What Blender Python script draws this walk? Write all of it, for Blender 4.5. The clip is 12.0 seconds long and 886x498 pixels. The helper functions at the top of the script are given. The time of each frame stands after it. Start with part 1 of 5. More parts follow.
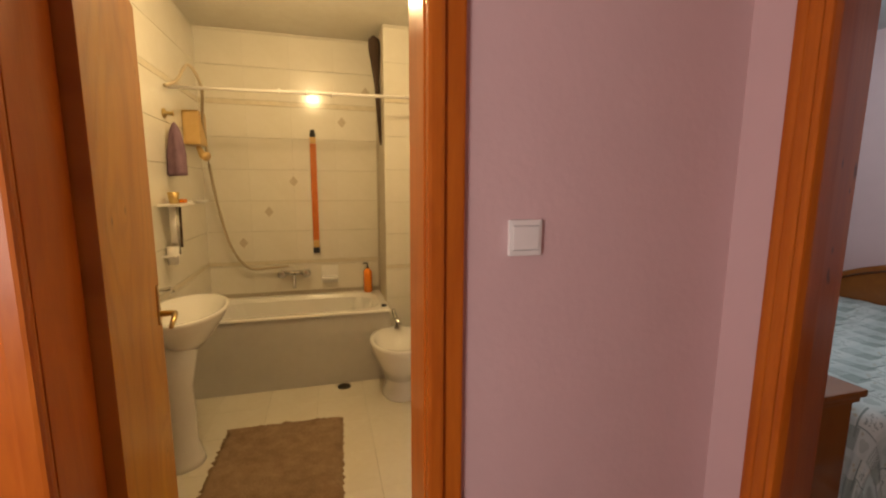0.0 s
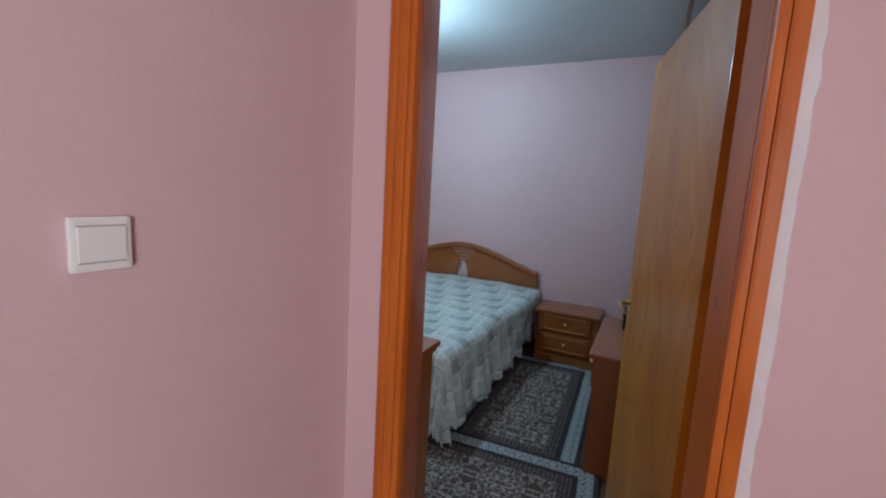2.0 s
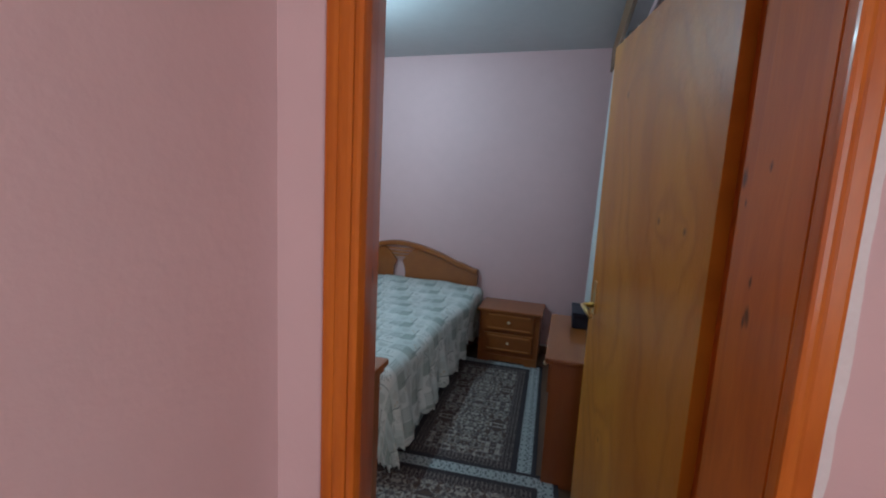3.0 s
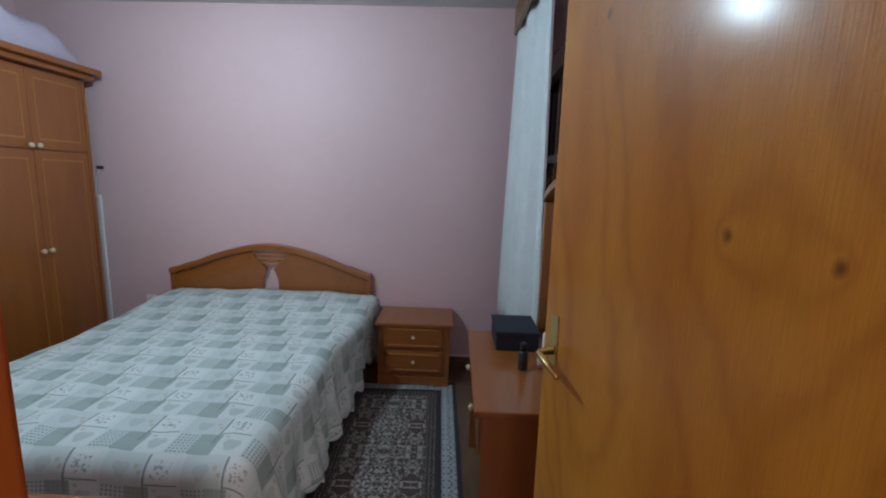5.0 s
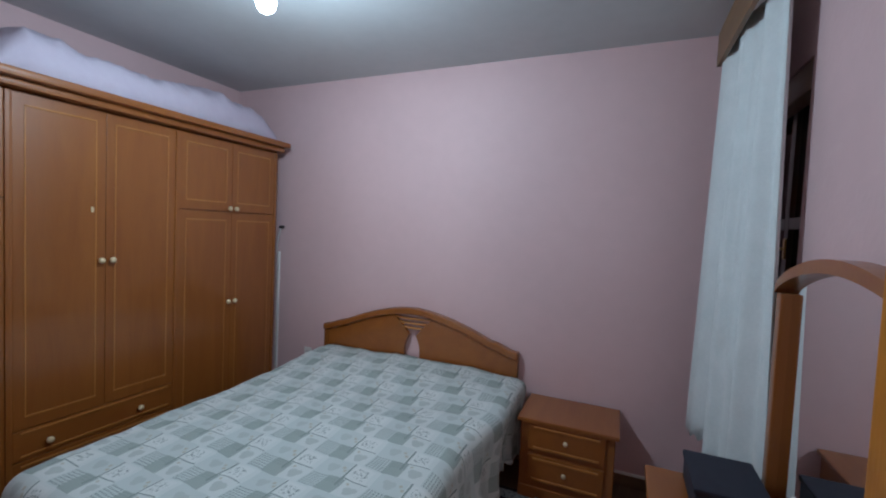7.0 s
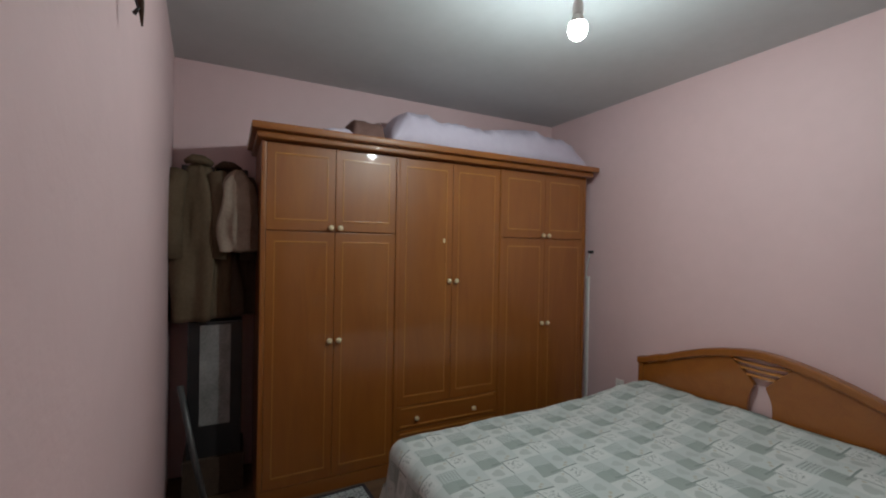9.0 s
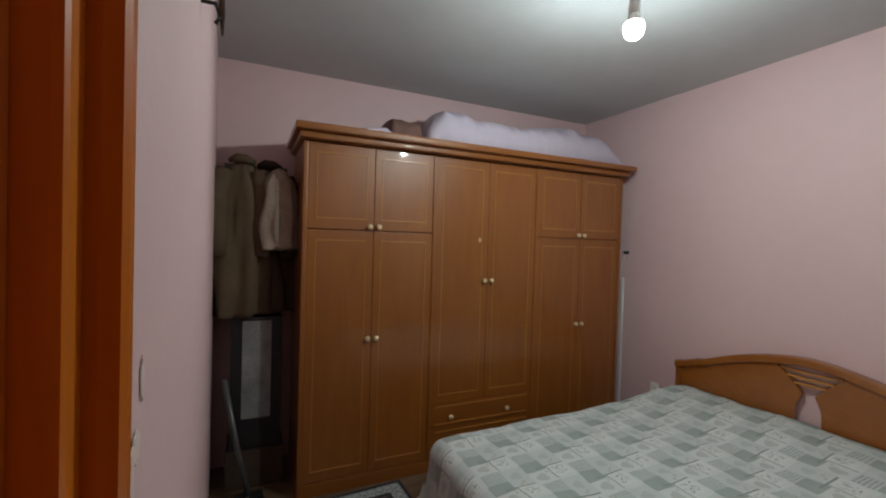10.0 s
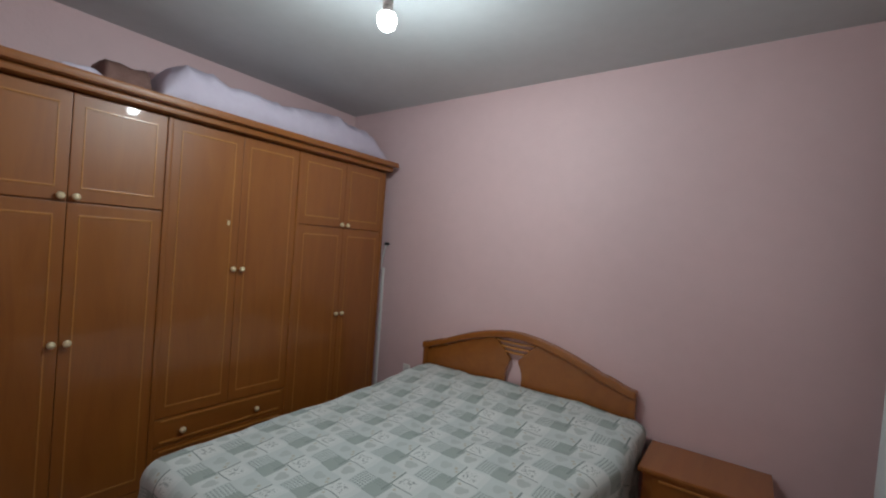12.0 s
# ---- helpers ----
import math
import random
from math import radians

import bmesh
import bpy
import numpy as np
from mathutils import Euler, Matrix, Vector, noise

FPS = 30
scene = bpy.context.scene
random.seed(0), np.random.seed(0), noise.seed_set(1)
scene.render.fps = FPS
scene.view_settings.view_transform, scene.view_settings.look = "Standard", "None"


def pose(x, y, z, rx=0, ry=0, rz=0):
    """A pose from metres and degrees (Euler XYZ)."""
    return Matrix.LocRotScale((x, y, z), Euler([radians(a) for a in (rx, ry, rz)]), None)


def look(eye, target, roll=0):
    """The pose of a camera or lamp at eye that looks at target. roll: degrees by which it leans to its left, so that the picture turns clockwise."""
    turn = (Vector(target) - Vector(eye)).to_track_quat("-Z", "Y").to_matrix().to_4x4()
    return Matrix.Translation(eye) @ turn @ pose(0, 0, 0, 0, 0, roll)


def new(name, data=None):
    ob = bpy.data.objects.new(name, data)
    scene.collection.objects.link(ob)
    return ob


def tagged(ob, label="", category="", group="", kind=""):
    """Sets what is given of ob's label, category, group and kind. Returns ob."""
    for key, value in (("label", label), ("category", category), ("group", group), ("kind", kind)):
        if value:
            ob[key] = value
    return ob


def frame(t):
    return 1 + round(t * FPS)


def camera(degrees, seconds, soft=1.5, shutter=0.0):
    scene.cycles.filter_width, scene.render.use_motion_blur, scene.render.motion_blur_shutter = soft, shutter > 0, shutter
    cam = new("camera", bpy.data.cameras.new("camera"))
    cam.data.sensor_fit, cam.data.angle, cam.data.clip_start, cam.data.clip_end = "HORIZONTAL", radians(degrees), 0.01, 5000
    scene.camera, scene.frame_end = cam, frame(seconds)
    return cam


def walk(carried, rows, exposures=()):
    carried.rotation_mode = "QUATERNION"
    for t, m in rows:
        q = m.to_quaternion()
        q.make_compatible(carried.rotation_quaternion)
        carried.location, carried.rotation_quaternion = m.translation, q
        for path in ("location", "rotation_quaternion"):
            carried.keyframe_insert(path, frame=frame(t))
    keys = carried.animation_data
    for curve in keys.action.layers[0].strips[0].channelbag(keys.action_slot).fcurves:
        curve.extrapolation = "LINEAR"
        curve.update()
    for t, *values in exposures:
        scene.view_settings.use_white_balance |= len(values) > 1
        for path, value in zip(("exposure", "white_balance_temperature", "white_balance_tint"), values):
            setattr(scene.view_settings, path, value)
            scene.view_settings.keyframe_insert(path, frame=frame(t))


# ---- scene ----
cam = camera(92.8, 12.0, soft=2.1)
PATH = [
    (0, (1.907, -0.335, 1.516), (0.0, 0.193, 1.228), 0.3),
    (0.3, (1.893, -0.29, 1.515), (0.071, 0.481, 1.221), 0.4),
    (0.5, (1.871, -0.264, 1.511), (0.135, 0.682, 1.212), 0.6),
    (0.7, (1.86, -0.254, 1.513), (0.23, 0.867, 1.214), 1.1),
    (1, (1.835, -0.254, 1.505), (0.402, 1.113, 1.231), 1.6),
    (1.5, (1.799, -0.245, 1.512), (0.701, 1.403, 1.233), 3.0),
    (2, (1.787, -0.248, 1.511), (0.922, 1.535, 1.244), 3.3),
    (2.5, (1.729, -0.189, 1.506), (1.026, 1.664, 1.24), 4.1),
    (4.3, (1.385, 0.446, 1.511), (1.232, 2.417, 1.214), 2.3),
    (4.5, (1.399, 0.504, 1.497), (1.3, 2.479, 1.201), 3.2),
    (4.7, (1.409, 0.544, 1.503), (1.342, 2.52, 1.2), 1.6),
    (5, (1.476, 0.643, 1.518), (1.425, 2.617, 1.202), 1.7),
    (5.5, (1.555, 0.796, 1.502), (1.387, 2.765, 1.193), 1.4),
    (6, (1.563, 0.907, 1.533), (1.235, 2.856, 1.227), 1.7),
    (6.5, (1.494, 1.012, 1.562), (0.939, 2.924, 1.371), 2.4),
    (7, (1.44, 1.084, 1.593), (0.657, 2.922, 1.5), 2.6),
    (7.5, (1.406, 1.156, 1.578), (0.267, 2.8, 1.525), 2.7),
    (9.5, (1.337, 1.074, 1.569), (-0.488, 1.892, 1.555), 1.1),
    (10, (1.305, 1.005, 1.6), (-0.513, 1.839, 1.563), 1.7),
    (10.5, (1.331, 0.989, 1.556), (-0.387, 2.014, 1.556), 2.1),
    (11, (1.333, 0.999, 1.569), (-0.221, 2.258, 1.57), 2.7),
    (11.2, (1.337, 1.012, 1.557), (-0.149, 2.351, 1.564), 2.8),
    (11.5, (1.317, 1.027, 1.565), (-0.05, 2.487, 1.563), 3.5),
    (12, (1.323, 1.153, 1.561), (0.149, 2.772, 1.549), 4.0),
]
# stops, white balance and tint: the clip's camera adapts as it leaves the warm bathroom light
EXPOSURES = [(0, -0.35, 6700, 9), (0.6, 0.08, 5450, 2), (1.2, 0.33, 4950, -1), (1.6, 0.3, 4950, -7), (2.1, 0.02, 5250, -4), (2.7, -0.1, 5350, -4), (4.3, 0.3, 5900, 5), (5.5, 0.3, 5500, -1), (6.5, 0.25, 5500, 3), (7.5, 0.05, 6200, 7), (9.5, -0.05, 7100, 6), (10.5, 0.02, 7200, 7), (11.5, -0.06, 6700, 6), (12, 0.02, 6800, 8)]
walk(cam, [(t, look(eye, target, roll)) for t, eye, target, roll in PATH], EXPOSURES)

# ---- light and exposure ----
world = bpy.data.worlds.new("world")
scene.world = world
world.use_nodes = True
wn = world.node_tree.nodes
sky = wn.new("ShaderNodeTexSky")
sky.sky_type, sky.sun_disc = "NISHITA", False
sky.sun_elevation, sky.sun_rotation = radians(35), radians(60)
world.node_tree.links.new(sky.outputs[0], wn["Background"].inputs[0])
wn["Background"].inputs[1].default_value = 0.06


def lamp(name, kind, at, energy, color, size=0.1, target=None, size_y=None):
    data = bpy.data.lights.new(name, kind)
    data.energy, data.color = energy, color
    if kind == "AREA":
        data.shape, data.size, data.size_y = "RECTANGLE", size, size_y or size
    else:
        data.shadow_soft_size = size
    ob = new(name, data)
    ob.matrix_world = look(at, target) if target else pose(*at)
    return tagged(ob, kind="structure")


lamp("bulb_light", "POINT", (0.05, 2.40, 2.478), 50, (0.74, 0.90, 1.0), 0.028)
lamp("bathroom_light", "POINT", (-0.45, -0.45, 2.53), 36, (1.0, 0.70, 0.34), 0.05)
lamp("hall_daylight", "AREA", (3.08, -2.2, 1.55), 70, (1.0, 0.90, 0.86), 1.15, (1.0, -2.2, 1.55), 1.25)

# ---- materials ----
MATS = {}


def material(name, color, rough=0.5, metal=0.0, color2=None, scale=8.0, bump=0.0, bump_scale=60.0, coat=0.0, spec=0.5, stretch=(1, 1, 1)):
    """A painted or plain surface: two-scale variation between color and color2, fine relief."""
    m = bpy.data.materials.new(name)
    m.use_nodes = True
    nt = m.node_tree
    p = nt.nodes["Principled BSDF"]
    p.inputs["Roughness"].default_value, p.inputs["Metallic"].default_value = rough, metal
    p.inputs["Coat Weight"].default_value, p.inputs["Coat Roughness"].default_value = coat, 0.12
    p.inputs["Specular IOR Level"].default_value = spec
    p.inputs["Base Color"].default_value = (*color, 1)
    tc = nt.nodes.new("ShaderNodeTexCoord")
    mp = nt.nodes.new("ShaderNodeMapping")
    mp.inputs["Scale"].default_value = stretch
    nt.links.new(tc.outputs["Object"], mp.inputs[0])
    if color2:
        n1, n2 = nt.nodes.new("ShaderNodeTexNoise"), nt.nodes.new("ShaderNodeTexNoise")
        n1.inputs["Scale"].default_value, n2.inputs["Scale"].default_value = scale, scale * 9
        n1.inputs["Detail"].default_value, n2.inputs["Detail"].default_value = 5, 3
        mix = nt.nodes.new("ShaderNodeMix")
        mix.data_type = "FLOAT"
        mix.inputs[0].default_value = 0.35
        ramp = nt.nodes.new("ShaderNodeValToRGB")
        ramp.color_ramp.elements[0].position, ramp.color_ramp.elements[1].position = 0.33, 0.67
        ramp.color_ramp.elements[0].color, ramp.color_ramp.elements[1].color = (*color, 1), (*color2, 1)
        for n in (n1, n2):
            nt.links.new(mp.outputs[0], n.inputs["Vector"])
        nt.links.new(n1.outputs[0], mix.inputs[2])
        nt.links.new(n2.outputs[0], mix.inputs[3])
        nt.links.new(mix.outputs[0], ramp.inputs[0])
        nt.links.new(ramp.outputs[0], p.inputs["Base Color"])
    if bump:
        n3 = nt.nodes.new("ShaderNodeTexNoise")
        n3.inputs["Scale"].default_value, n3.inputs["Detail"].default_value = bump_scale, 4
        bp = nt.nodes.new("ShaderNodeBump")
        bp.inputs["Strength"].default_value, bp.inputs["Distance"].default_value = bump, 0.004
        nt.links.new(mp.outputs[0], n3.inputs["Vector"])
        nt.links.new(n3.outputs[0], bp.inputs["Height"])
        nt.links.new(bp.outputs[0], p.inputs["Normal"])
    MATS[name] = m
    return m


PINK = material("pink_wall_paint", (0.63, 0.442, 0.44), 0.62, color2=(0.67, 0.472, 0.47), scale=1.3, bump=0.25, bump_scale=45)
WHITE_CEIL = material("white_ceiling_paint", (0.50, 0.51, 0.51), 0.8, color2=(0.55, 0.56, 0.56), scale=1.5, bump=0.2, bump_scale=40)


def wood(name, dark, light, rough=0.35, scale=1.0, axis=2, coat=0.25, knots=0.0, figure=0.13, gloss=0.05, relief=0.12, spots=0.0, along=0.42, spec=0.5, marks=()):
    """Varnished wood: long grain along one axis, wider bands and fine pores."""
    m = bpy.data.materials.new(name)
    m.use_nodes = True
    nt = m.node_tree
    p = nt.nodes["Principled BSDF"]
    tc, mp = nt.nodes.new("ShaderNodeTexCoord"), nt.nodes.new("ShaderNodeMapping")
    st = [3.0 * scale] * 3
    st[axis] = along * scale
    mp.inputs["Scale"].default_value = st
    nt.links.new(tc.outputs["Object"], mp.inputs[0])
    n1, n2, n3 = (nt.nodes.new("ShaderNodeTexNoise") for _ in range(3))
    for n, s, d, w in ((n1, 1.1, 2, 0.6), (n2, 4.0, 5, 1.5), (n3, 40.0, 4, 0.0)):
        n.inputs["Scale"].default_value, n.inputs["Detail"].default_value, n.inputs["Distortion"].default_value = s, d, w
        nt.links.new(mp.outputs[0], n.inputs["Vector"])
    wave = nt.nodes.new("ShaderNodeMath")
    wave.operation = "SINE"
    mul = nt.nodes.new("ShaderNodeMath")
    mul.operation, mul.inputs[1].default_value = "MULTIPLY", 22.0 + knots
    nt.links.new(n1.outputs[0], mul.inputs[0])
    if spots:
        vor, near, ring = nt.nodes.new("ShaderNodeTexVoronoi"), nt.nodes.new("ShaderNodeMath"), nt.nodes.new("ShaderNodeMath")
        mp2 = nt.nodes.new("ShaderNodeMapping")
        mp2.inputs["Scale"].default_value, mp2.inputs["Location"].default_value = (1.0, 0.0, 0.62), (0.31, 0.37, 0.11)
        nt.links.new(tc.outputs["Object"], mp2.inputs[0])
        nt.links.new(mp2.outputs[0], vor.inputs["Vector"])
        vor.inputs["Scale"].default_value = spots
        near.operation, near.inputs[1].default_value = "ADD", 0.10
        nt.links.new(vor.outputs["Distance"], near.inputs[0])
        ring.operation, ring.inputs[0].default_value = "DIVIDE", 5.0
        nt.links.new(near.outputs[0], ring.inputs[1])
        tot = nt.nodes.new("ShaderNodeMath")
        tot.operation = "ADD"
        nt.links.new(mul.outputs[0], tot.inputs[0])
        nt.links.new(ring.outputs[0], tot.inputs[1])
        nt.links.new(tot.outputs[0], wave.inputs[0])
    else:
        nt.links.new(mul.outputs[0], wave.inputs[0])
    add = nt.nodes.new("ShaderNodeMath")
    add.operation, add.inputs[1].default_value = "MULTIPLY_ADD", figure
    nt.links.new(wave.outputs[0], add.inputs[0])
    nt.links.new(n2.outputs[0], add.inputs[2])
    mix = nt.nodes.new("ShaderNodeMix")
    mix.data_type = "FLOAT"
    mix.inputs[0].default_value = 0.22
    nt.links.new(add.outputs[0], mix.inputs[2])
    nt.links.new(n3.outputs[0], mix.inputs[3])
    ramp = nt.nodes.new("ShaderNodeValToRGB")
    ramp.color_ramp.elements[0].position, ramp.color_ramp.elements[1].position = 0.28, 0.72
    ramp.color_ramp.elements[0].color, ramp.color_ramp.elements[1].color = (*dark, 1), (*light, 1)
    nt.links.new(mix.outputs[0], ramp.inputs[0])
    if spots:
        dot = nt.nodes.new("ShaderNodeMapRange")
        dot.inputs["From Min"].default_value, dot.inputs["From Max"].default_value = 0.008, 0.04
        dot.inputs["To Min"].default_value, dot.inputs["To Max"].default_value = 0.75, 0.0
        nt.links.new(vor.outputs["Distance"], dot.inputs["Value"])
        kn = nt.nodes.new("ShaderNodeMix")
        kn.data_type = "RGBA"
        nt.links.new(dot.outputs[0], kn.inputs[0])
        nt.links.new(ramp.outputs[0], kn.inputs[6])
        kn.inputs[7].default_value = (dark[0] * 0.25, dark[1] * 0.25, dark[2] * 0.3, 1)
        last = kn.outputs[2]
        for my, mz, size in marks:
            at, ln, rng, mk = (nt.nodes.new(k) for k in ("ShaderNodeMapping", "ShaderNodeVectorMath", "ShaderNodeMapRange", "ShaderNodeMix"))
            at.inputs["Location"].default_value, at.inputs["Scale"].default_value = (0, -my, -mz * 0.6), (0, 1, 0.6)
            nt.links.new(tc.outputs["Object"], at.inputs[0])
            ln.operation = "LENGTH"
            nt.links.new(at.outputs[0], ln.inputs[0])
            rough_edge = nt.nodes.new("ShaderNodeMath")
            rough_edge.operation, rough_edge.inputs[1].default_value = "MULTIPLY_ADD", size * 1.6
            nt.links.new(n3.outputs[0], rough_edge.inputs[0])
            nt.links.new(ln.outputs["Value"], rough_edge.inputs[2])
            rng.inputs["From Min"].default_value, rng.inputs["From Max"].default_value = size * 1.2, size * 2.1
            rng.inputs["To Min"].default_value, rng.inputs["To Max"].default_value = 0.85, 0.0
            nt.links.new(rough_edge.outputs[0], rng.inputs["Value"])
            mk.data_type = "RGBA"
            nt.links.new(rng.outputs[0], mk.inputs[0])
            nt.links.new(last, mk.inputs[6])
            mk.inputs[7].default_value = (dark[0] * 0.12, dark[1] * 0.12, dark[2] * 0.3, 1)
            last = mk.outputs[2]
        nt.links.new(last, p.inputs["Base Color"])
    else:
        nt.links.new(ramp.outputs[0], p.inputs["Base Color"])
    bp = nt.nodes.new("ShaderNodeBump")
    bp.inputs["Strength"].default_value, bp.inputs["Distance"].default_value = relief, 0.002
    nt.links.new(mix.outputs[0], bp.inputs["Height"])
    nt.links.new(bp.outputs[0], p.inputs["Normal"])
    p.inputs["Roughness"].default_value, p.inputs["Specular IOR Level"].default_value = rough, spec
    p.inputs["Coat Weight"].default_value, p.inputs["Coat Roughness"].default_value = coat, gloss
    MATS[name] = m
    return m


WOOD = wood("honey_veneer", (0.235, 0.070, 0.0095), (0.295, 0.097, 0.014), 0.42, 0.8, coat=0.6, gloss=0.035, relief=0.05, figure=0.06)
WOOD_H = wood("honey_veneer_lengthwise", (0.235, 0.070, 0.0095), (0.295, 0.097, 0.014), 0.42, 0.8, axis=1, coat=0.6, gloss=0.035, relief=0.05, figure=0.06)
# same honey wood, paler: the highlights on beads and slats are put into its colour
BEADWOOD_LIT = wood("highlight_honey_moulding", (0.40, 0.155, 0.03), (0.47, 0.19, 0.04), 0.3, 0.8, coat=0.8, gloss=0.06, relief=0.03, figure=0.06)
FRAMEWOOD = wood("varnished_door_frame", (0.42, 0.098, 0.010), (0.56, 0.155, 0.016), 0.32, 1.2, coat=0.06, figure=0.12, gloss=0.08, relief=0.25, spots=2.4, along=0.5, spec=0.25, marks=((0.781, 1.573, 0.006), (0.887, 1.56, 0.012), (0.865, 1.513, 0.005), (0.795, 1.377, 0.006), (0.788, 1.318, 0.011), (0.80, 1.305, 0.007)))
DARKWOOD = wood("dark_window_wood", (0.022, 0.012, 0.008), (0.05, 0.028, 0.016), 0.4, 1.5)
PELMET = wood("pelmet_wood", (0.16, 0.085, 0.035), (0.22, 0.12, 0.05), 0.45, 1.0, axis=1, coat=0.1)
FLOOR = wood("brown_floor_boards", (0.10, 0.055, 0.03), (0.17, 0.10, 0.055), 0.45, 1.0, axis=1)
BRASS = material("aged_brass", (0.62, 0.46, 0.2), 0.3, 1.0, color2=(0.5, 0.36, 0.14), scale=30)
CREAM = material("cream_knob", (0.72, 0.58, 0.36), 0.3, 0.2, coat=0.5)
CHROME = material("dull_chrome", (0.55, 0.53, 0.5), 0.22, 1.0)
PLASTIC = material("white_plastic", (0.78, 0.74, 0.7), 0.35, color2=(0.8, 0.77, 0.73), scale=4)
PORCELAIN = material("white_porcelain", (0.82, 0.8, 0.75), 0.12, color2=(0.85, 0.83, 0.79), scale=2, coat=0.4)
TILE = material("cream_wall_tile", (0.74, 0.7, 0.6), 0.16, color2=(0.78, 0.74, 0.65), scale=2.5, coat=0.3)
TILE_BAND = material("tan_border_tile", (0.64, 0.56, 0.42), 0.2, color2=(0.74, 0.68, 0.55), scale=18, coat=0.3)
TILE_SPOT = material("tile_ornament", (0.5, 0.43, 0.33), 0.25, color2=(0.62, 0.54, 0.42), scale=40)
FLOORTILE = material("cream_floor_tile", (0.7, 0.64, 0.52), 0.2, color2=(0.76, 0.71, 0.6), scale=3, coat=0.2)
GROUT = material("tile_grout", (0.56, 0.5, 0.4), 0.8, color2=(0.48, 0.42, 0.33), scale=9)
TUBSIDE = material("grey_tub_panel", (0.52, 0.5, 0.46), 0.35, color2=(0.58, 0.56, 0.52), scale=2)
MAT_BROWN = material("brown_shaggy_mat", (0.22, 0.14, 0.085), 0.95, color2=(0.36, 0.25, 0.155), scale=14, bump=1.0, bump_scale=160, spec=0.1)
SHEET = material("lilac_sheet", (0.55, 0.475, 0.565), 0.85, color2=(0.60, 0.53, 0.61), scale=3, bump=0.3, bump_scale=30, spec=0.2)
BROWN_CLOTH = material("brown_blanket", (0.16, 0.085, 0.07), 0.9, color2=(0.23, 0.13, 0.11), scale=8, bump=0.4, bump_scale=90, spec=0.2)
CURTAIN = material("white_net_curtain", (0.62, 0.66, 0.655), 0.8, color2=(0.70, 0.735, 0.73), scale=9, bump=0.3, bump_scale=200, spec=0.2)
NAVY = material("navy_box_cloth", (0.008, 0.010, 0.022), 0.7, color2=(0.014, 0.017, 0.032), scale=20, bump=0.2, bump_scale=200)
BLACK = material("black_plastic", (0.012, 0.012, 0.013), 0.4, color2=(0.022, 0.02, 0.02), scale=12)
KHAKI = material("khaki_coat_cloth", (0.095, 0.062, 0.036), 0.9, color2=(0.14, 0.095, 0.06), scale=6, bump=0.5, bump_scale=120, spec=0.15)
UMBER = material("dark_brown_coat_cloth", (0.055, 0.034, 0.024), 0.9, color2=(0.085, 0.056, 0.04), scale=6, bump=0.5, bump_scale=120, spec=0.15)
BEIGE = material("beige_knit", (0.22, 0.16, 0.12), 0.95, color2=(0.34, 0.26, 0.205), scale=14, bump=0.8, bump_scale=90, spec=0.1)
TUBEGREY = material("scuffed_grey_tube", (0.09, 0.09, 0.09), 0.35, 0.4, color2=(0.14, 0.135, 0.13), scale=12)
MIRROR = material("mirror_silver", (0.86, 0.87, 0.87), 0.015, 1.0)
ROSE = material("rose_plastic", (0.6, 0.33, 0.31), 0.35, color2=(0.66, 0.4, 0.37), scale=12)
GREY = material("grey_panel", (0.16, 0.16, 0.155), 0.3, color2=(0.32, 0.31, 0.3), scale=7)
PLASTER = material("bare_white_plaster", (0.74, 0.64, 0.58), 0.45, color2=(0.66, 0.5, 0.47), scale=16, bump=0.5, bump_scale=70)
ORANGE = material("orange_bottle", (0.75, 0.2, 0.02), 0.25, color2=(0.8, 0.26, 0.03), scale=10)
AMBER = material("orange_wooden_brush_stick", (0.5, 0.12, 0.02), 0.35, color2=(0.62, 0.2, 0.04), scale=9)
PINKCLOTH = material("plum_washcloth", (0.16, 0.09, 0.13), 0.9, color2=(0.25, 0.15, 0.2), scale=20, bump=0.5)
YELLOWED = material("yellowed_plastic", (0.6, 0.38, 0.13), 0.4, color2=(0.66, 0.44, 0.18), scale=6)
GLASS = material("window_glass", (0.02, 0.022, 0.024), 0.06)
DARK = material("dark_bed_box", (0.03, 0.02, 0.014), 0.6, color2=(0.05, 0.03, 0.02), scale=6)
RUBBER = material("dark_drain_metal", (0.1, 0.08, 0.06), 0.4, 0.8)


def nodes_of(name, rough, spec=0.2):
    m = bpy.data.materials.new(name)
    m.use_nodes = True
    p = m.node_tree.nodes["Principled BSDF"]
    p.inputs["Roughness"].default_value, p.inputs["Specular IOR Level"].default_value = rough, spec
    nt = m.node_tree

    def math_node(op, a, b=None, c=None):
        n = nt.nodes.new("ShaderNodeMath")
        n.operation = op
        for i, v in enumerate((a, b, c)):
            if v is None:
                continue
            if isinstance(v, (int, float)):
                n.inputs[i].default_value = v
            else:
                nt.links.new(v, n.inputs[i])
        return n.outputs[0]

    def blend(f, a, b):
        n = nt.nodes.new("ShaderNodeMix")
        n.data_type = "RGBA"
        for i, v in ((0, f), (6, a), (7, b)):
            if isinstance(v, (int, float)):
                n.inputs[i].default_value = v
            elif isinstance(v, tuple):
                n.inputs[i].default_value = (*v, 1)
            else:
                nt.links.new(v, n.inputs[i])
        return n.outputs[2]

    def noise_node(vec, scale, detail=3):
        n = nt.nodes.new("ShaderNodeTexNoise")
        n.inputs["Scale"].default_value, n.inputs["Detail"].default_value = scale, detail
        if vec:
            nt.links.new(vec, n.inputs["Vector"])
        return n.outputs[0]
    return m, nt, p, math_node, blend, noise_node


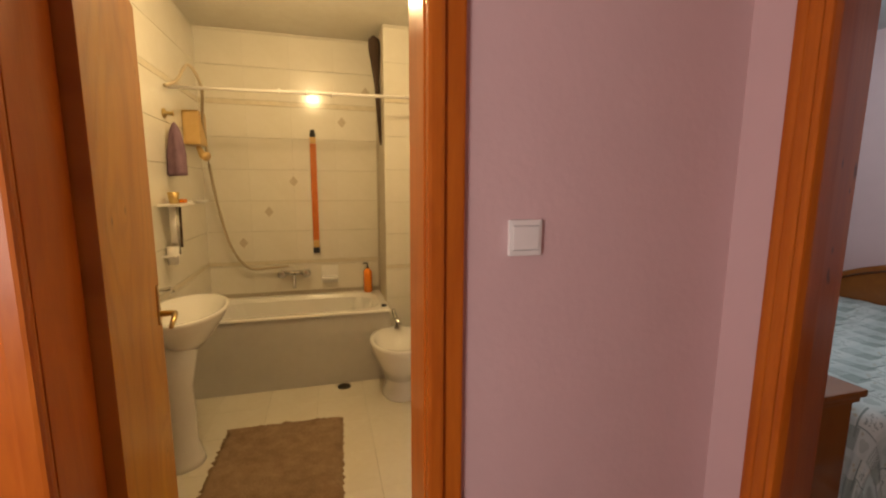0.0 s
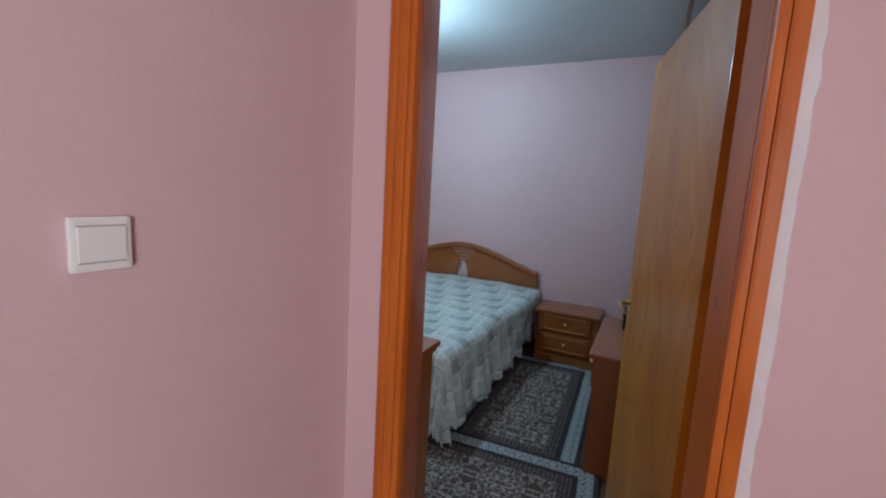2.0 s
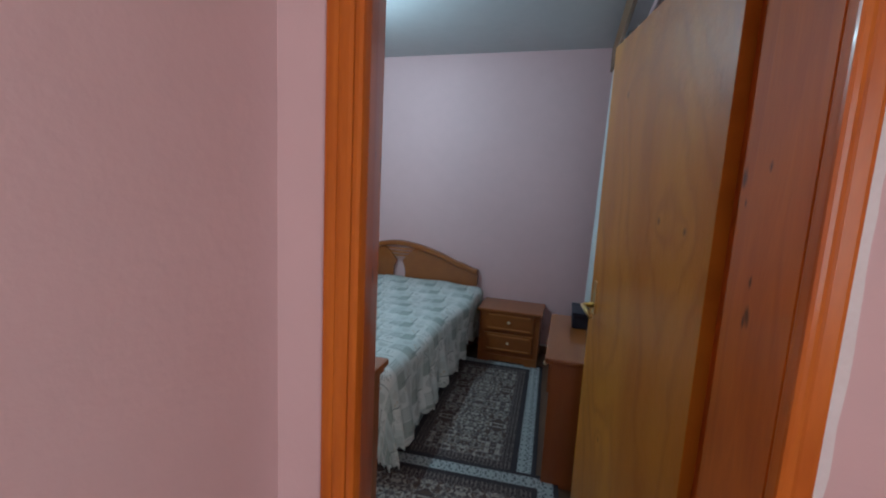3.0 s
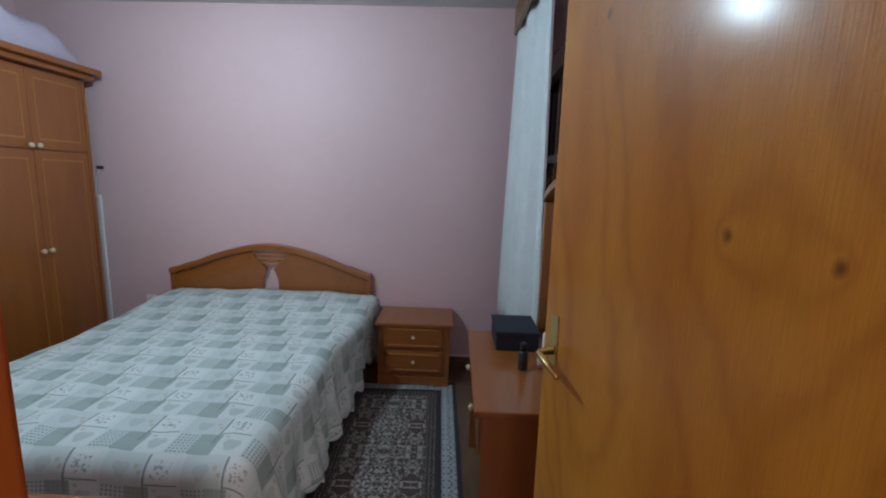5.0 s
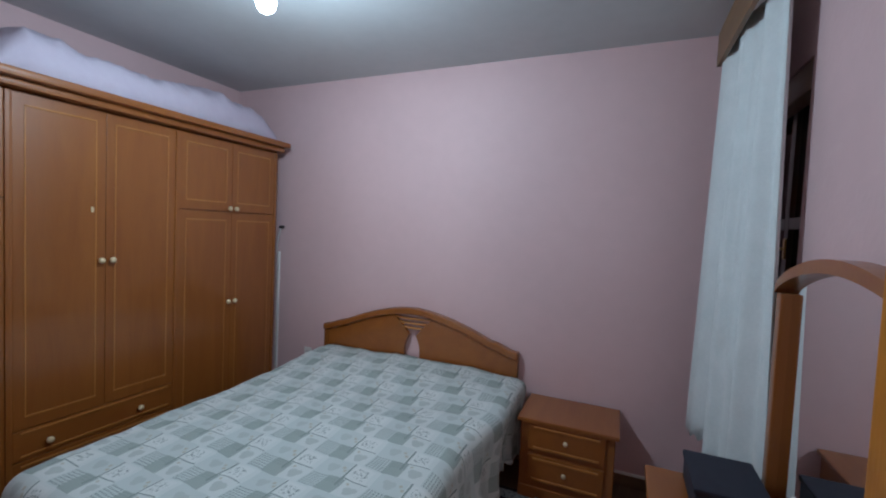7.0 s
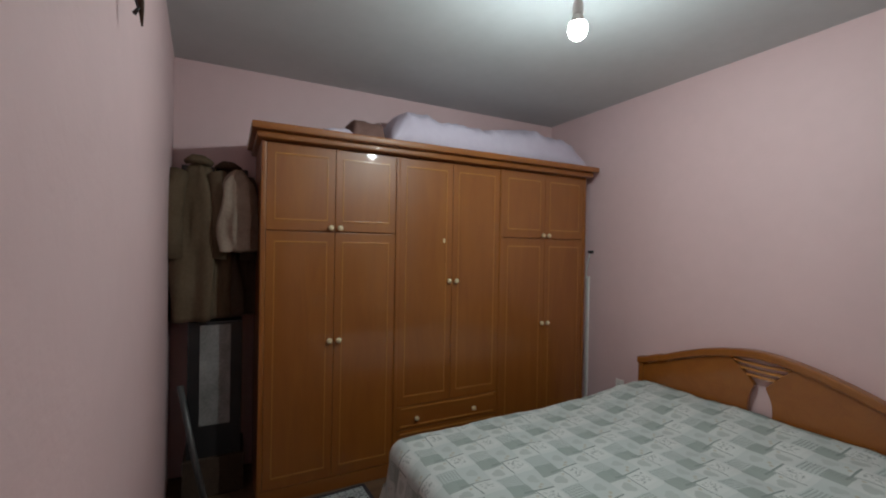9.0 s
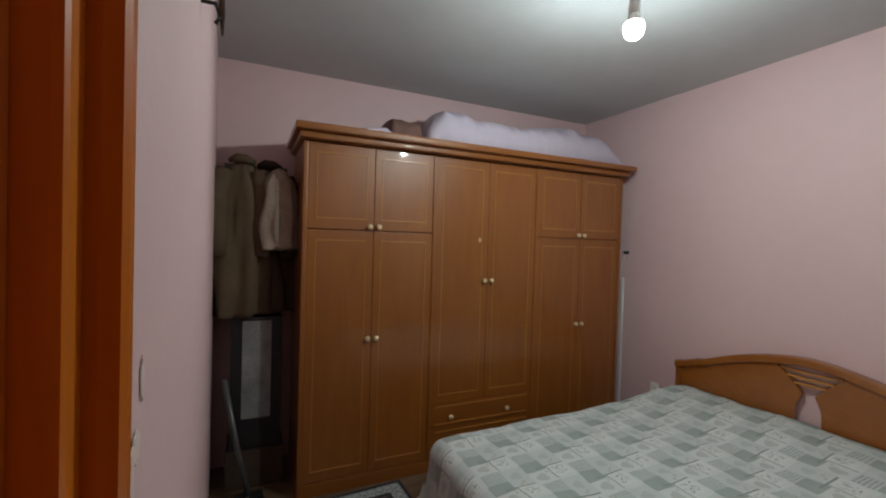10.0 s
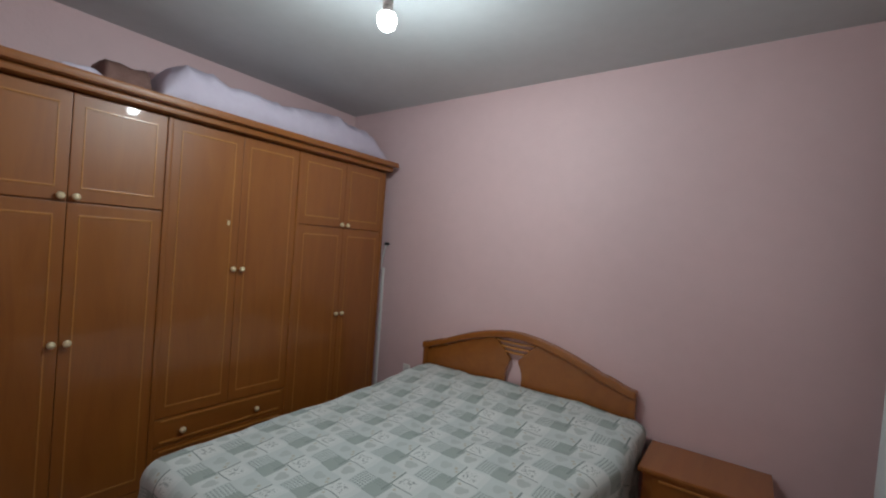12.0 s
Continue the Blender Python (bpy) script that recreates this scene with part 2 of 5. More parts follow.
def bedspread_material():
    """Patchwork print in staggered rows: a gingham and sage pair, a sketched square with a dark stem, hearts and ochre buds on pale ground."""
    m, nt, p, f, blend, noise_node = nodes_of("patchwork_print", 0.85, 0.15)
    uv = nt.nodes.new("ShaderNodeUVMap")
    sep = nt.nodes.new("ShaderNodeSeparateXYZ")
    nt.links.new(uv.outputs[0], sep.inputs[0])
    pu, pv = 0.27, 0.215
    row = f("FLOOR", f("DIVIDE", sep.outputs[1], pv))
    a = f("FLOORED_MODULO", f("ADD", sep.outputs[0], f("MULTIPLY", row, 0.095)), pu)
    b = f("FLOORED_MODULO", sep.outputs[1], pv)

    def within(v, lo, hi):
        return f("MULTIPLY", f("GREATER_THAN", v, lo), f("LESS_THAN", v, hi))

    def patch(u0, u1, v0, v1):
        return f("MULTIPLY", within(a, u0, u1), within(b, v0, v1))

    def dot(u0, v0, r):
        du, dv = f("SUBTRACT", a, u0), f("SUBTRACT", b, v0)
        return f("LESS_THAN", f("ADD", f("MULTIPLY", du, du), f("MULTIPLY", dv, dv)), r * r)

    pale, cool = (0.62, 0.65, 0.62), (0.53, 0.58, 0.555)
    sage, deep = (0.30, 0.345, 0.315), (0.185, 0.23, 0.21)
    stripe_u = f("GREATER_THAN", f("FRACT", f("DIVIDE", a, 0.0145)), 0.45)
    stripe_v = f("GREATER_THAN", f("FRACT", f("DIVIDE", b, 0.0145)), 0.45)
    ink = f("GREATER_THAN", noise_node(uv.outputs[0], 75.0, 3), 0.55)
    col = blend(patch(0.0, 0.135, 0.105, 0.215), pale, cool)
    col = blend(patch(0.0, 0.085, 0.0, 0.105), col, blend(f("MULTIPLY", stripe_u, stripe_v), cool, deep))
    col = blend(patch(0.085, 0.165, 0.0, 0.105), col, sage)
    col = blend(f("MULTIPLY", patch(0.085, 0.165, 0.06, 0.105), f("MULTIPLY", f("MULTIPLY", stripe_u, stripe_v), 0.5)), col, deep)
    col = blend(patch(0.15, 0.245, 0.115, 0.205), col, (0.67, 0.69, 0.66))
    col = blend(f("MULTIPLY", patch(0.165, 0.23, 0.13, 0.19), f("MULTIPLY", ink, 0.8)), col, deep)
    col = blend(f("MINIMUM", f("ADD", patch(0.141, 0.150, 0.055, 0.21), patch(0.15, 0.262, 0.108, 0.114)), 1.0), col, deep)
    heart = f("MAXIMUM", f("MAXIMUM", dot(0.205, 0.058, 0.019), dot(0.23, 0.058, 0.019)), dot(0.2175, 0.040, 0.021))
    col = blend(f("MULTIPLY", heart, 0.55), col, sage)
    heart2 = f("MAXIMUM", f("MAXIMUM", dot(0.052, 0.165, 0.017), dot(0.075, 0.165, 0.017)), dot(0.0635, 0.149, 0.019))
    col = blend(f("MULTIPLY", heart2, 0.4), col, sage)
    buds = f("MINIMUM", f("ADD", dot(0.112, 0.17, 0.008), f("ADD", dot(0.128, 0.15, 0.008), dot(0.185, 0.09, 0.007))), 1.0)
    col = blend(f("MULTIPLY", buds, 0.75), col, (0.42, 0.36, 0.23))
    soft = noise_node(uv.outputs[0], 5.0, 4)
    col = blend(f("MULTIPLY", soft, 0.22), col, (0.55, 0.585, 0.56))
    col = blend(f("MULTIPLY", noise_node(uv.outputs[0], 140.0, 3), 0.22), col, (0.46, 0.50, 0.475))
    nt.links.new(col, p.inputs["Base Color"])
    bp = nt.nodes.new("ShaderNodeBump")
    bp.inputs["Strength"].default_value, bp.inputs["Distance"].default_value = 0.5, 0.006
    nt.links.new(f("ADD", noise_node(uv.outputs[0], 16.0, 5), f("MULTIPLY", noise_node(uv.outputs[0], 300.0, 2), 0.35)), bp.inputs["Height"])
    nt.links.new(bp.outputs[0], p.inputs["Normal"])
    return m


def rug_material(name, w, l):
    """A patterned rug: pale blue border with motifs, dark guard stripes, brown field with cream scrolls."""
    m, nt, p, f, blend, noise_node = nodes_of(name, 0.95, 0.05)
    tc = nt.nodes.new("ShaderNodeTexCoord")
    sep = nt.nodes.new("ShaderNodeSeparateXYZ")
    nt.links.new(tc.outputs["Object"], sep.inputs[0])
    ax, ay = f("ABSOLUTE", sep.outputs[0]), f("ABSOLUTE", sep.outputs[1])
    edge = f("MINIMUM", f("SUBTRACT", w / 2, ax), f("SUBTRACT", l / 2, ay))
    comb = nt.nodes.new("ShaderNodeCombineXYZ")
    nt.links.new(f("PINGPONG", sep.outputs[0], 0.17), comb.inputs[0])
    nt.links.new(f("PINGPONG", sep.outputs[1], 0.26), comb.inputs[1])
    vor = nt.nodes.new("ShaderNodeTexVoronoi")
    vor.feature, vor.inputs["Scale"].default_value = "DISTANCE_TO_EDGE", 26.0
    nt.links.new(comb.outputs[0], vor.inputs["Vector"])
    n1 = noise_node(comb.outputs[0], 21.0, 4)
    scroll = f("LESS_THAN", f("ABSOLUTE", f("SUBTRACT", n1, 0.5)), 0.05)
    fill = f("GREATER_THAN", noise_node(comb.outputs[0], 15.0, 2), 0.54)
    motif = f("LESS_THAN", vor.outputs[0], 0.10)
    col = blend(fill, (0.10, 0.07, 0.058), (0.185, 0.145, 0.125))
    col = blend(scroll, col, (0.38, 0.345, 0.30))
    col = blend(f("MULTIPLY", motif, 0.55), col, (0.05, 0.045, 0.06))
    comb2 = nt.nodes.new("ShaderNodeCombineXYZ")
    nt.links.new(f("PINGPONG", sep.outputs[0], 0.05), comb2.inputs[0])
    nt.links.new(f("PINGPONG", sep.outputs[1], 0.05), comb2.inputs[1])
    n2 = noise_node(comb2.outputs[0], 60.0, 3)
    bord = blend(f("GREATER_THAN", n2, 0.54), (0.42, 0.46, 0.45), (0.06, 0.07, 0.09))
    in_border = f("MULTIPLY", f("GREATER_THAN", edge, 0.025), f("LESS_THAN", edge, 0.105))
    guard = f("LESS_THAN", edge, 0.135)
    inner = f("MULTIPLY", f("GREATER_THAN", edge, 0.135), f("LESS_THAN", edge, 0.2))
    n3 = noise_node(comb2.outputs[0], 90.0, 3)
    col = blend(inner, col, blend(f("GREATER_THAN", n3, 0.53), (0.05, 0.04, 0.045), (0.2, 0.17, 0.15)))
    col = blend(guard, col, (0.042, 0.04, 0.046))
    col = blend(in_border, col, bord)
    col = blend(f("MULTIPLY", noise_node(tc.outputs["Object"], 7.0, 4), 0.3), col, (0.12, 0.10, 0.09))
    nt.links.new(col, p.inputs["Base Color"])
    bp = nt.nodes.new("ShaderNodeBump")
    bp.inputs["Strength"].default_value, bp.inputs["Distance"].default_value = 0.6, 0.004
    nt.links.new(noise_node(tc.outputs["Object"], 350.0, 2), bp.inputs["Height"])
    nt.links.new(bp.outputs[0], p.inputs["Normal"])
    return m


def pine_material():
    """Varnished pine boards: flat-sawn figure flowing round two knots, fine pores, golden and orange tones."""
    m, nt, p, f, blend, noise_node = nodes_of("varnished_pine_door", 0.42, 0.22)
    tc = nt.nodes.new("ShaderNodeTexCoord")

    def scaled(sx, sz):
        mp = nt.nodes.new("ShaderNodeMapping")
        mp.inputs["Scale"].default_value = (sx, 0.3, sz)
        nt.links.new(tc.outputs["Object"], mp.inputs[0])
        return mp.outputs[0]

    def from_knot(x, z):
        mp = nt.nodes.new("ShaderNodeMapping")
        mp.inputs["Location"].default_value = (-x, 0, -z * 0.75)
        mp.inputs["Scale"].default_value = (1, 0, 0.75)
        nt.links.new(tc.outputs["Object"], mp.inputs[0])
        ln = nt.nodes.new("ShaderNodeVectorMath")
        ln.operation = "LENGTH"
        nt.links.new(mp.outputs[0], ln.inputs[0])
        return ln.outputs["Value"]

    spots = [from_knot(x, z) for x, z in ((0.267, 1.446), (0.121, 1.43), (0.55, 0.62), (0.3, 0.3), (0.62, 1.86))]
    phase = f("MULTIPLY", noise_node(scaled(1.6, 0.55), 1.3, 1), 68.0)
    for d in spots:
        phase = f("ADD", phase, f("DIVIDE", 0.75, f("ADD", d, 0.06)))
    wob = f("ADD", phase, f("MULTIPLY", noise_node(scaled(6, 3), 2.0, 4), 7.0))
    wave = f("MULTIPLY_ADD", f("SINE", wob), 0.5, 0.5)
    late = f("POWER", wave, 3.0)
    tone = noise_node(scaled(2.4, 0.5), 1.6, 3)
    pores = noise_node(scaled(70, 3), 4.0, 3)
    col = blend(f("MULTIPLY_ADD", tone, 2.8, -0.9), (0.40, 0.135, 0.009), (0.60, 0.27, 0.024))
    col = blend(f("MULTIPLY", f("MULTIPLY", late, noise_node(scaled(3, 1.5), 1.7, 2)), 0.62), col, (0.26, 0.075, 0.005))
    col = blend(f("MULTIPLY_ADD", pores, 0.7, -0.22), col, (0.30, 0.10, 0.010))
    for d in spots:
        n = nt.nodes.new("ShaderNodeMapRange")
        n.inputs["From Min"].default_value, n.inputs["From Max"].default_value = 0.002, 0.011
        n.inputs["To Min"].default_value, n.inputs["To Max"].default_value = 0.75, 0.0
        nt.links.new(f("ADD", d, f("MULTIPLY_ADD", noise_node(scaled(60, 30), 1.0, 2), 0.012, -0.006)), n.inputs["Value"])
        col = blend(n.outputs[0], col, (0.055, 0.018, 0.004))
    nt.links.new(col, p.inputs["Base Color"])
    bp = nt.nodes.new("ShaderNodeBump")
    bp.inputs["Strength"].default_value, bp.inputs["Distance"].default_value = 0.25, 0.002
    nt.links.new(f("ADD", f("MULTIPLY", late, 0.4), f("ADD", pores, f("MULTIPLY", noise_node(scaled(5, 5), 6.0, 3), 2.2))), bp.inputs["Height"])
    nt.links.new(bp.outputs[0], p.inputs["Normal"])
    p.inputs["Coat Weight"].default_value, p.inputs["Coat Roughness"].default_value = 0.27, 0.19
    return m


DOORWOOD = pine_material()
SPREAD = bedspread_material()
SHEETHEM = material("pale_hem_cloth", (0.50, 0.535, 0.51), 0.85, color2=(0.57, 0.6, 0.57), scale=20, bump=0.4, bump_scale=150, spec=0.15)


# ---- building helpers ----
def box(bm, x0, x1, y0, y1, z0, z1, bevel=0.0):
    r = bmesh.ops.create_cube(bm, size=1, matrix=Matrix.LocRotScale(((x0 + x1) / 2, (y0 + y1) / 2, (z0 + z1) / 2), None, (x1 - x0, y1 - y0, z1 - z0)))
    if bevel:
        es = {e for v in r["verts"] for e in v.link_edges}
        bmesh.ops.bevel(bm, geom=list(es), offset=bevel, segments=2, affect="EDGES", profile=0.7)
    return bm


def boxes(*specs):
    bm = bmesh.new()
    for s in specs:
        box(bm, *s)
    return bm


def prism(points, z0, z1, bevel=0.0):
    """An upright prism over a plan outline."""
    bm = bmesh.new()
    low = [bm.verts.new((x, y, z0)) for x, y in points]
    top = [bm.verts.new((x, y, z1)) for x, y in points]
    n = len(points)
    bm.faces.new(low[::-1])
    bm.faces.new(top)
    for i in range(n):
        bm.faces.new((low[i], low[(i + 1) % n], top[(i + 1) % n], top[i]))
    bmesh.ops.recalc_face_normals(bm, faces=bm.faces)
    if bevel:
        bmesh.ops.bevel(bm, geom=list(bm.edges), offset=bevel, segments=2, affect="EDGES")
    return bm


def lathe(profile, seg=24, m=None, bm=None):
    """Turned shape from (radius, height) pairs about z."""
    bm = bm or bmesh.new()
    rings = []
    for r, z in profile:
        rings.append([bm.verts.new((m or Matrix()) @ Vector((r * math.cos(2 * math.pi * i / seg), r * math.sin(2 * math.pi * i / seg), z))) for i in range(seg)])
    for a, b in zip(rings, rings[1:]):
        for i in range(seg):
            bm.faces.new((a[i], a[(i + 1) % seg], b[(i + 1) % seg], b[i]))
    bm.faces.new(rings[0][::-1])
    bm.faces.new(rings[-1])
    bmesh.ops.recalc_face_normals(bm, faces=bm.faces)
    return bm


def tube(points, radius, seg=10, bm=None):
    """A round bar along points."""
    bm = bm or bmesh.new()
    pts = [Vector(p) for p in points]
    rings = []
    for i, p in enumerate(pts):
        d = (pts[min(i + 1, len(pts) - 1)] - pts[max(i - 1, 0)]).normalized()
        up = Vector((0, 0, 1)) if abs(d.z) < 0.9 else Vector((1, 0, 0))
        a = d.cross(up).normalized()
        b = d.cross(a)
        r = radius[i] if isinstance(radius, (list, tuple)) else radius
        rings.append([bm.verts.new(p + r * (math.cos(2 * math.pi * k / seg) * a + math.sin(2 * math.pi * k / seg) * b)) for k in range(seg)])
    for a, b in zip(rings, rings[1:]):
        for k in range(seg):
            bm.faces.new((a[k], a[(k + 1) % seg], b[(k + 1) % seg], b[k]))
    bm.faces.new(rings[0][::-1])
    bm.faces.new(rings[-1])
    bmesh.ops.recalc_face_normals(bm, faces=bm.faces)
    return bm


def mesh_of(name, bm, mat, smooth=False):
    me = bpy.data.meshes.new(name)
    if smooth:
        for f in bm.faces:
            f.smooth = True
    bm.to_mesh(me)
    bm.free()
    me.materials.append(mat)
    return me


def part(name, bm, mat, parent, label="", smooth=False):
    ob = new(name, mesh_of(name, bm, mat, smooth))
    ob.parent = parent
    return tagged(ob, label) if label else ob


def thing(name, at, label, category, group="", rz=0):
    ob = new(name)
    ob.empty_display_size = 0.1
    ob.matrix_basis = pose(*at, 0, 0, rz)
    return tagged(ob, label, category, group)


def solid(name, bm, mat, label, category, group="", at=(0, 0, 0), rz=0, smooth=False):
    ob = new(name, mesh_of(name, bm, mat, smooth))
    ob.matrix_basis = pose(*at, 0, 0, rz)
    return tagged(ob, label, category, group)


def structure(name, bm, mat, label="", smooth=False):
    return tagged(new(name, mesh_of(name, bm, mat, smooth)), label, kind="structure")


# ---- the shell ----
CEIL = 2.79


def room_face(x):
    """The bedroom side of the door wall, which runs a little out of square."""
    return 0.79 + (x + 1.93) * 0.049


structure("floor", boxes((-2.1, 3.2, 0.64, 4.15, -0.12, 0.0), (1.0, 3.2, -3.2, 0.64, -0.12, 0.0)), FLOOR, "worn brown wooden floor")
structure("ceiling", boxes((-2.1, 3.2, -3.2, 4.15, CEIL, CEIL + 0.12)), WHITE_CEIL, "matt white painted ceiling")
structure("wall_headboard", boxes((-2.1, 2.2, 4.0, 4.15, 0, CEIL)), PINK, "pink painted bedroom wall")
structure("wall_wardrobe", boxes((-2.1, -1.93, 0.6, 4.0, 0, CEIL)), PINK, "pink painted bedroom wall")
# the window wall, with its opening
structure("wall_window", boxes((2.03, 2.25, 0.99, 3.02, 0, CEIL), (2.03, 2.25, 3.82, 4.0, 0, CEIL), (2.03, 2.25, 3.02, 3.82, 0, 0.62), (2.03, 2.25, 3.02, 3.82, 2.28, CEIL)), PINK, "pink painted bedroom wall with a window opening")
# the door wall: left of, right of and above the doorway
bm = prism([(-1.93, 0.64), (1.2, 0.64), (1.125, room_face(1.125)), (-1.93, room_face(-1.93))], 0, CEIL)
for pts, z0 in (([(1.985, 0.64), (3.2, 0.64), (3.2, 0.99), (1.985, 0.985)], 0), ([(1.125, 0.64), (1.985, 0.64), (1.985, 0.985), (1.125, room_face(1.125))], 2.19)):
    other = prism(pts, z0, CEIL)
    me = bpy.data.meshes.new("tmp")
    other.to_mesh(me)
    bm.from_mesh(me)
    other.free()
    bpy.data.meshes.remove(me)
structure("wall_door", bm, PINK, "pink painted wall with a doorway")
# the hall's wall with the bathroom doorway
structure("wall_hall", boxes((0.95, 1.085, -0.1, 0.64, 0, CEIL), (0.95, 1.085, -3.2, -0.86, 0, CEIL), (0.95, 1.085, -0.86, -0.1, 2.19, CEIL)), PINK, "pink painted hall wall with a bathroom doorway")
structure("wall_hall_far", boxes((3.1, 3.2, -3.2, -2.8, 0, CEIL), (3.1, 3.2, -1.6, 0.64, 0, CEIL), (3.1, 3.2, -2.8, -1.6, 0, 0.9), (3.1, 3.2, -2.8, -1.6, 2.2, CEIL)), PINK, "pink painted hall wall with a window opening")
structure("wall_hall_end", boxes((0.95, 3.2, -3.3, -3.2, 0, CEIL)), PINK, "pink painted hall wall")

# ---- door frames ----
def frame_side(name, parent, outline, z1, label=""):
    return part(name, prism(outline, 0, z1, 0.003), FRAMEWOOD, parent, label)


f1 = tagged(thing("door_frame_bedroom", (0, 0, 0), "orange varnished wooden door frame", "door frame"), kind="structure")
frame_side("jamb", f1, [(1.2, 0.64), (1.272, 0.64), (1.248, 0.72), (1.24, 0.722), (1.184, 0.88), (1.176, 0.904), (1.14, 0.93), (1.125, 0.937)], 2.19)
frame_side("jamb", f1, [(1.985, 0.64), (1.93, 0.64), (1.93, 0.90), (1.95, 0.90), (1.95, 1.0), (1.985, 1.0)], 2.19)
part("head_jamb", boxes((1.28, 1.93, 0.64, 0.95, 2.155, 2.19)), FRAMEWOOD, f1)
casing = bmesh.new()
for x0, x1, y0, b in ((1.2, 1.258, 0.617, 0.004), (1.202, 1.228, 0.611, 0.009), (1.226, 1.256, 0.612, 0.009), (1.259, 1.276, 0.608, 0.007)):
    box(casing, x0, x1, y0, 0.64, 0, 2.25, b)
part("casing", casing, FRAMEWOOD, f1, "moulded orange casing with rounded ridges")
part("casing", boxes((1.93, 1.948, 0.607, 0.64, 0, 2.25, 0.006), (1.95, 1.978, 0.617, 0.64, 0, 2.25, 0.006)), FRAMEWOOD, f1)
part("head_casing", boxes((1.28, 1.93, 0.612, 0.64, 2.165, 2.25, 0.006)), FRAMEWOOD, f1)
part("room_casing", boxes((1.062, 1.085, 0.936, 0.956, 0, 2.25, 0.006), (1.087, 1.109, 0.936, 0.962, 0, 2.25, 0.008), (1.107, 1.127, 0.93, 0.9495, 0, 2.25, 0.004)), FRAMEWOOD, f1)
f2 = tagged(thing("door_frame_bathroom", (0, 0, 0), "orange varnished wooden door frame of the bathroom", "door frame"), kind="structure")
part("jamb", boxes((0.94, 1.085, -0.148, -0.1, 0, 2.19, 0.003)), FRAMEWOOD, f2)
part("jamb", boxes((0.94, 1.085, -0.86, -0.80, 0, 2.19, 0.003)), FRAMEWOOD, f2)
part("head_jamb", boxes((0.94, 1.085, -0.80, -0.148, 2.155, 2.19)), FRAMEWOOD, f2)
part("casing", boxes((1.085, 1.11, -0.145, -0.1105, 0, 2.25, 0.008), (1.085, 1.1, -0.125, -0.066, 0, 2.25, 0.006)), FRAMEWOOD, f2)
part("casing", boxes((1.085, 1.11, -0.84, -0.80, 0, 2.25, 0.008), (1.085, 1.1, -0.88, -0.825, 0, 2.25, 0.006)), FRAMEWOOD, f2)
part("head_casing", boxes((1.085, 1.105, -0.80, -0.145, 2.165, 2.25, 0.006)), FRAMEWOOD, f2)


# ---- door leaves ----
LEAF = 2.075

def lever_handle(parent, x, z, side):
    """A brass lever on a long plate, on the leaf's face; side is -1 or 1 along local y."""
    plate = part("handle_plate", boxes((x - 0.018, x + 0.018, side * 0.022 - 0.003, side * 0.022 + 0.003, z - 0.035, z + 0.10, 0.0025)), BRASS, parent, "brass door plate")
    part("lever", tube([(x, side * 0.022, z), (x, side * 0.055, z), (x - 0.012, side * 0.068, z), (x - 0.05, side * 0.07, z - 0.003), (x - 0.115, side * 0.066, z - 0.018)], [0.011, 0.010, 0.010, 0.009, 0.007], 10), BRASS, plate, "curved brass lever", smooth=True)


def door_leaf(name, hinge, tip, label, handle_z=1.075):
    hx, hy = hinge
    w = math.hypot(tip[0] - hx, tip[1] - hy)
    ang = math.degrees(math.atan2(tip[1] - hy, tip[0] - hx))
    d = tagged(thing(name, (hx, hy, 0.008), label, "door", rz=ang), kind="structure")
    part("panel", boxes((0, w, -0.02, 0.02, 0, LEAF, 0.002)), DOORWOOD, d)
    for s in (-1, 1):
        lever_handle(d, w - 0.06, handle_z, s)
    return d


door_leaf("door_1", (1.938, 0.985), (1.757, 1.778), "open varnished pine bedroom door with brass lever handles")
door_leaf("door_2", (0.93, -0.79), (0.25, -0.93), "open varnished pine bathroom door with brass lever handles")


# ---- bed ----
def headboard_top(x):
    """Height of the headboard's outline at x from its middle."""
    a = abs(x)
    if a > 0.62:
        t = (0.82 - a) / 0.20
        return 0.765 + 0.055 * (t * t * (3 - 2 * t))
    return 0.985 - 0.165 * (a / 0.62) ** 1.7


def arch_slab(x0, x1, y0, y1, low, high, n=40):
    """A slab between two outline functions of x."""
    bm = bmesh.new()
    rows = []
    for i in range(n + 1):
        x = x0 + (x1 - x0) * i / n
        rows.append([bm.verts.new((x, y, z)) for y, z in ((y0, low(x)), (y1, low(x)), (y1, high(x)), (y0, high(x)))])
    for a, b in zip(rows, rows[1:]):
        for k in range(4):
            bm.faces.new((a[k], a[(k + 1) % 4], b[(k + 1) % 4], b[k]))
    bm.faces.new(rows[0][::-1])
    bm.faces.new(rows[-1])
    bmesh.ops.recalc_face_normals(bm, faces=bm.faces)
    return bm


bed = thing("double_bed", (0, 0, 0), "wooden double bed with an arched headboard", "bed")
base = part("bed_base", boxes((-0.67, 0.75, 2.0, 3.9, 0.10, 0.34, 0.01)), DARK, bed, "dark bed box under the spread")
for sx in (-1, 1):
    for yy in (2.05, 3.8):
        part("foot", boxes((sx * 0.62 - 0.03, sx * 0.62 + 0.03, yy - 0.03, yy + 0.03, 0, 0.10)), DARK, bed)
part("mattress", boxes((-0.69, 0.77, 2.0, 3.9, 0.34, 0.515, 0.05)), SHEET, bed)
HX = 0.02


def gap_half(z):
    """Half width of the vase-shaped cut-out in the headboard's middle."""
    if z > 0.775:
        return 0.03 + 0.145 * min(1, (z - 0.775) / 0.15) ** 1.1
    return 0.03 + 0.036 * math.sin(min(1, (0.775 - z) / 0.12) * 1.57)


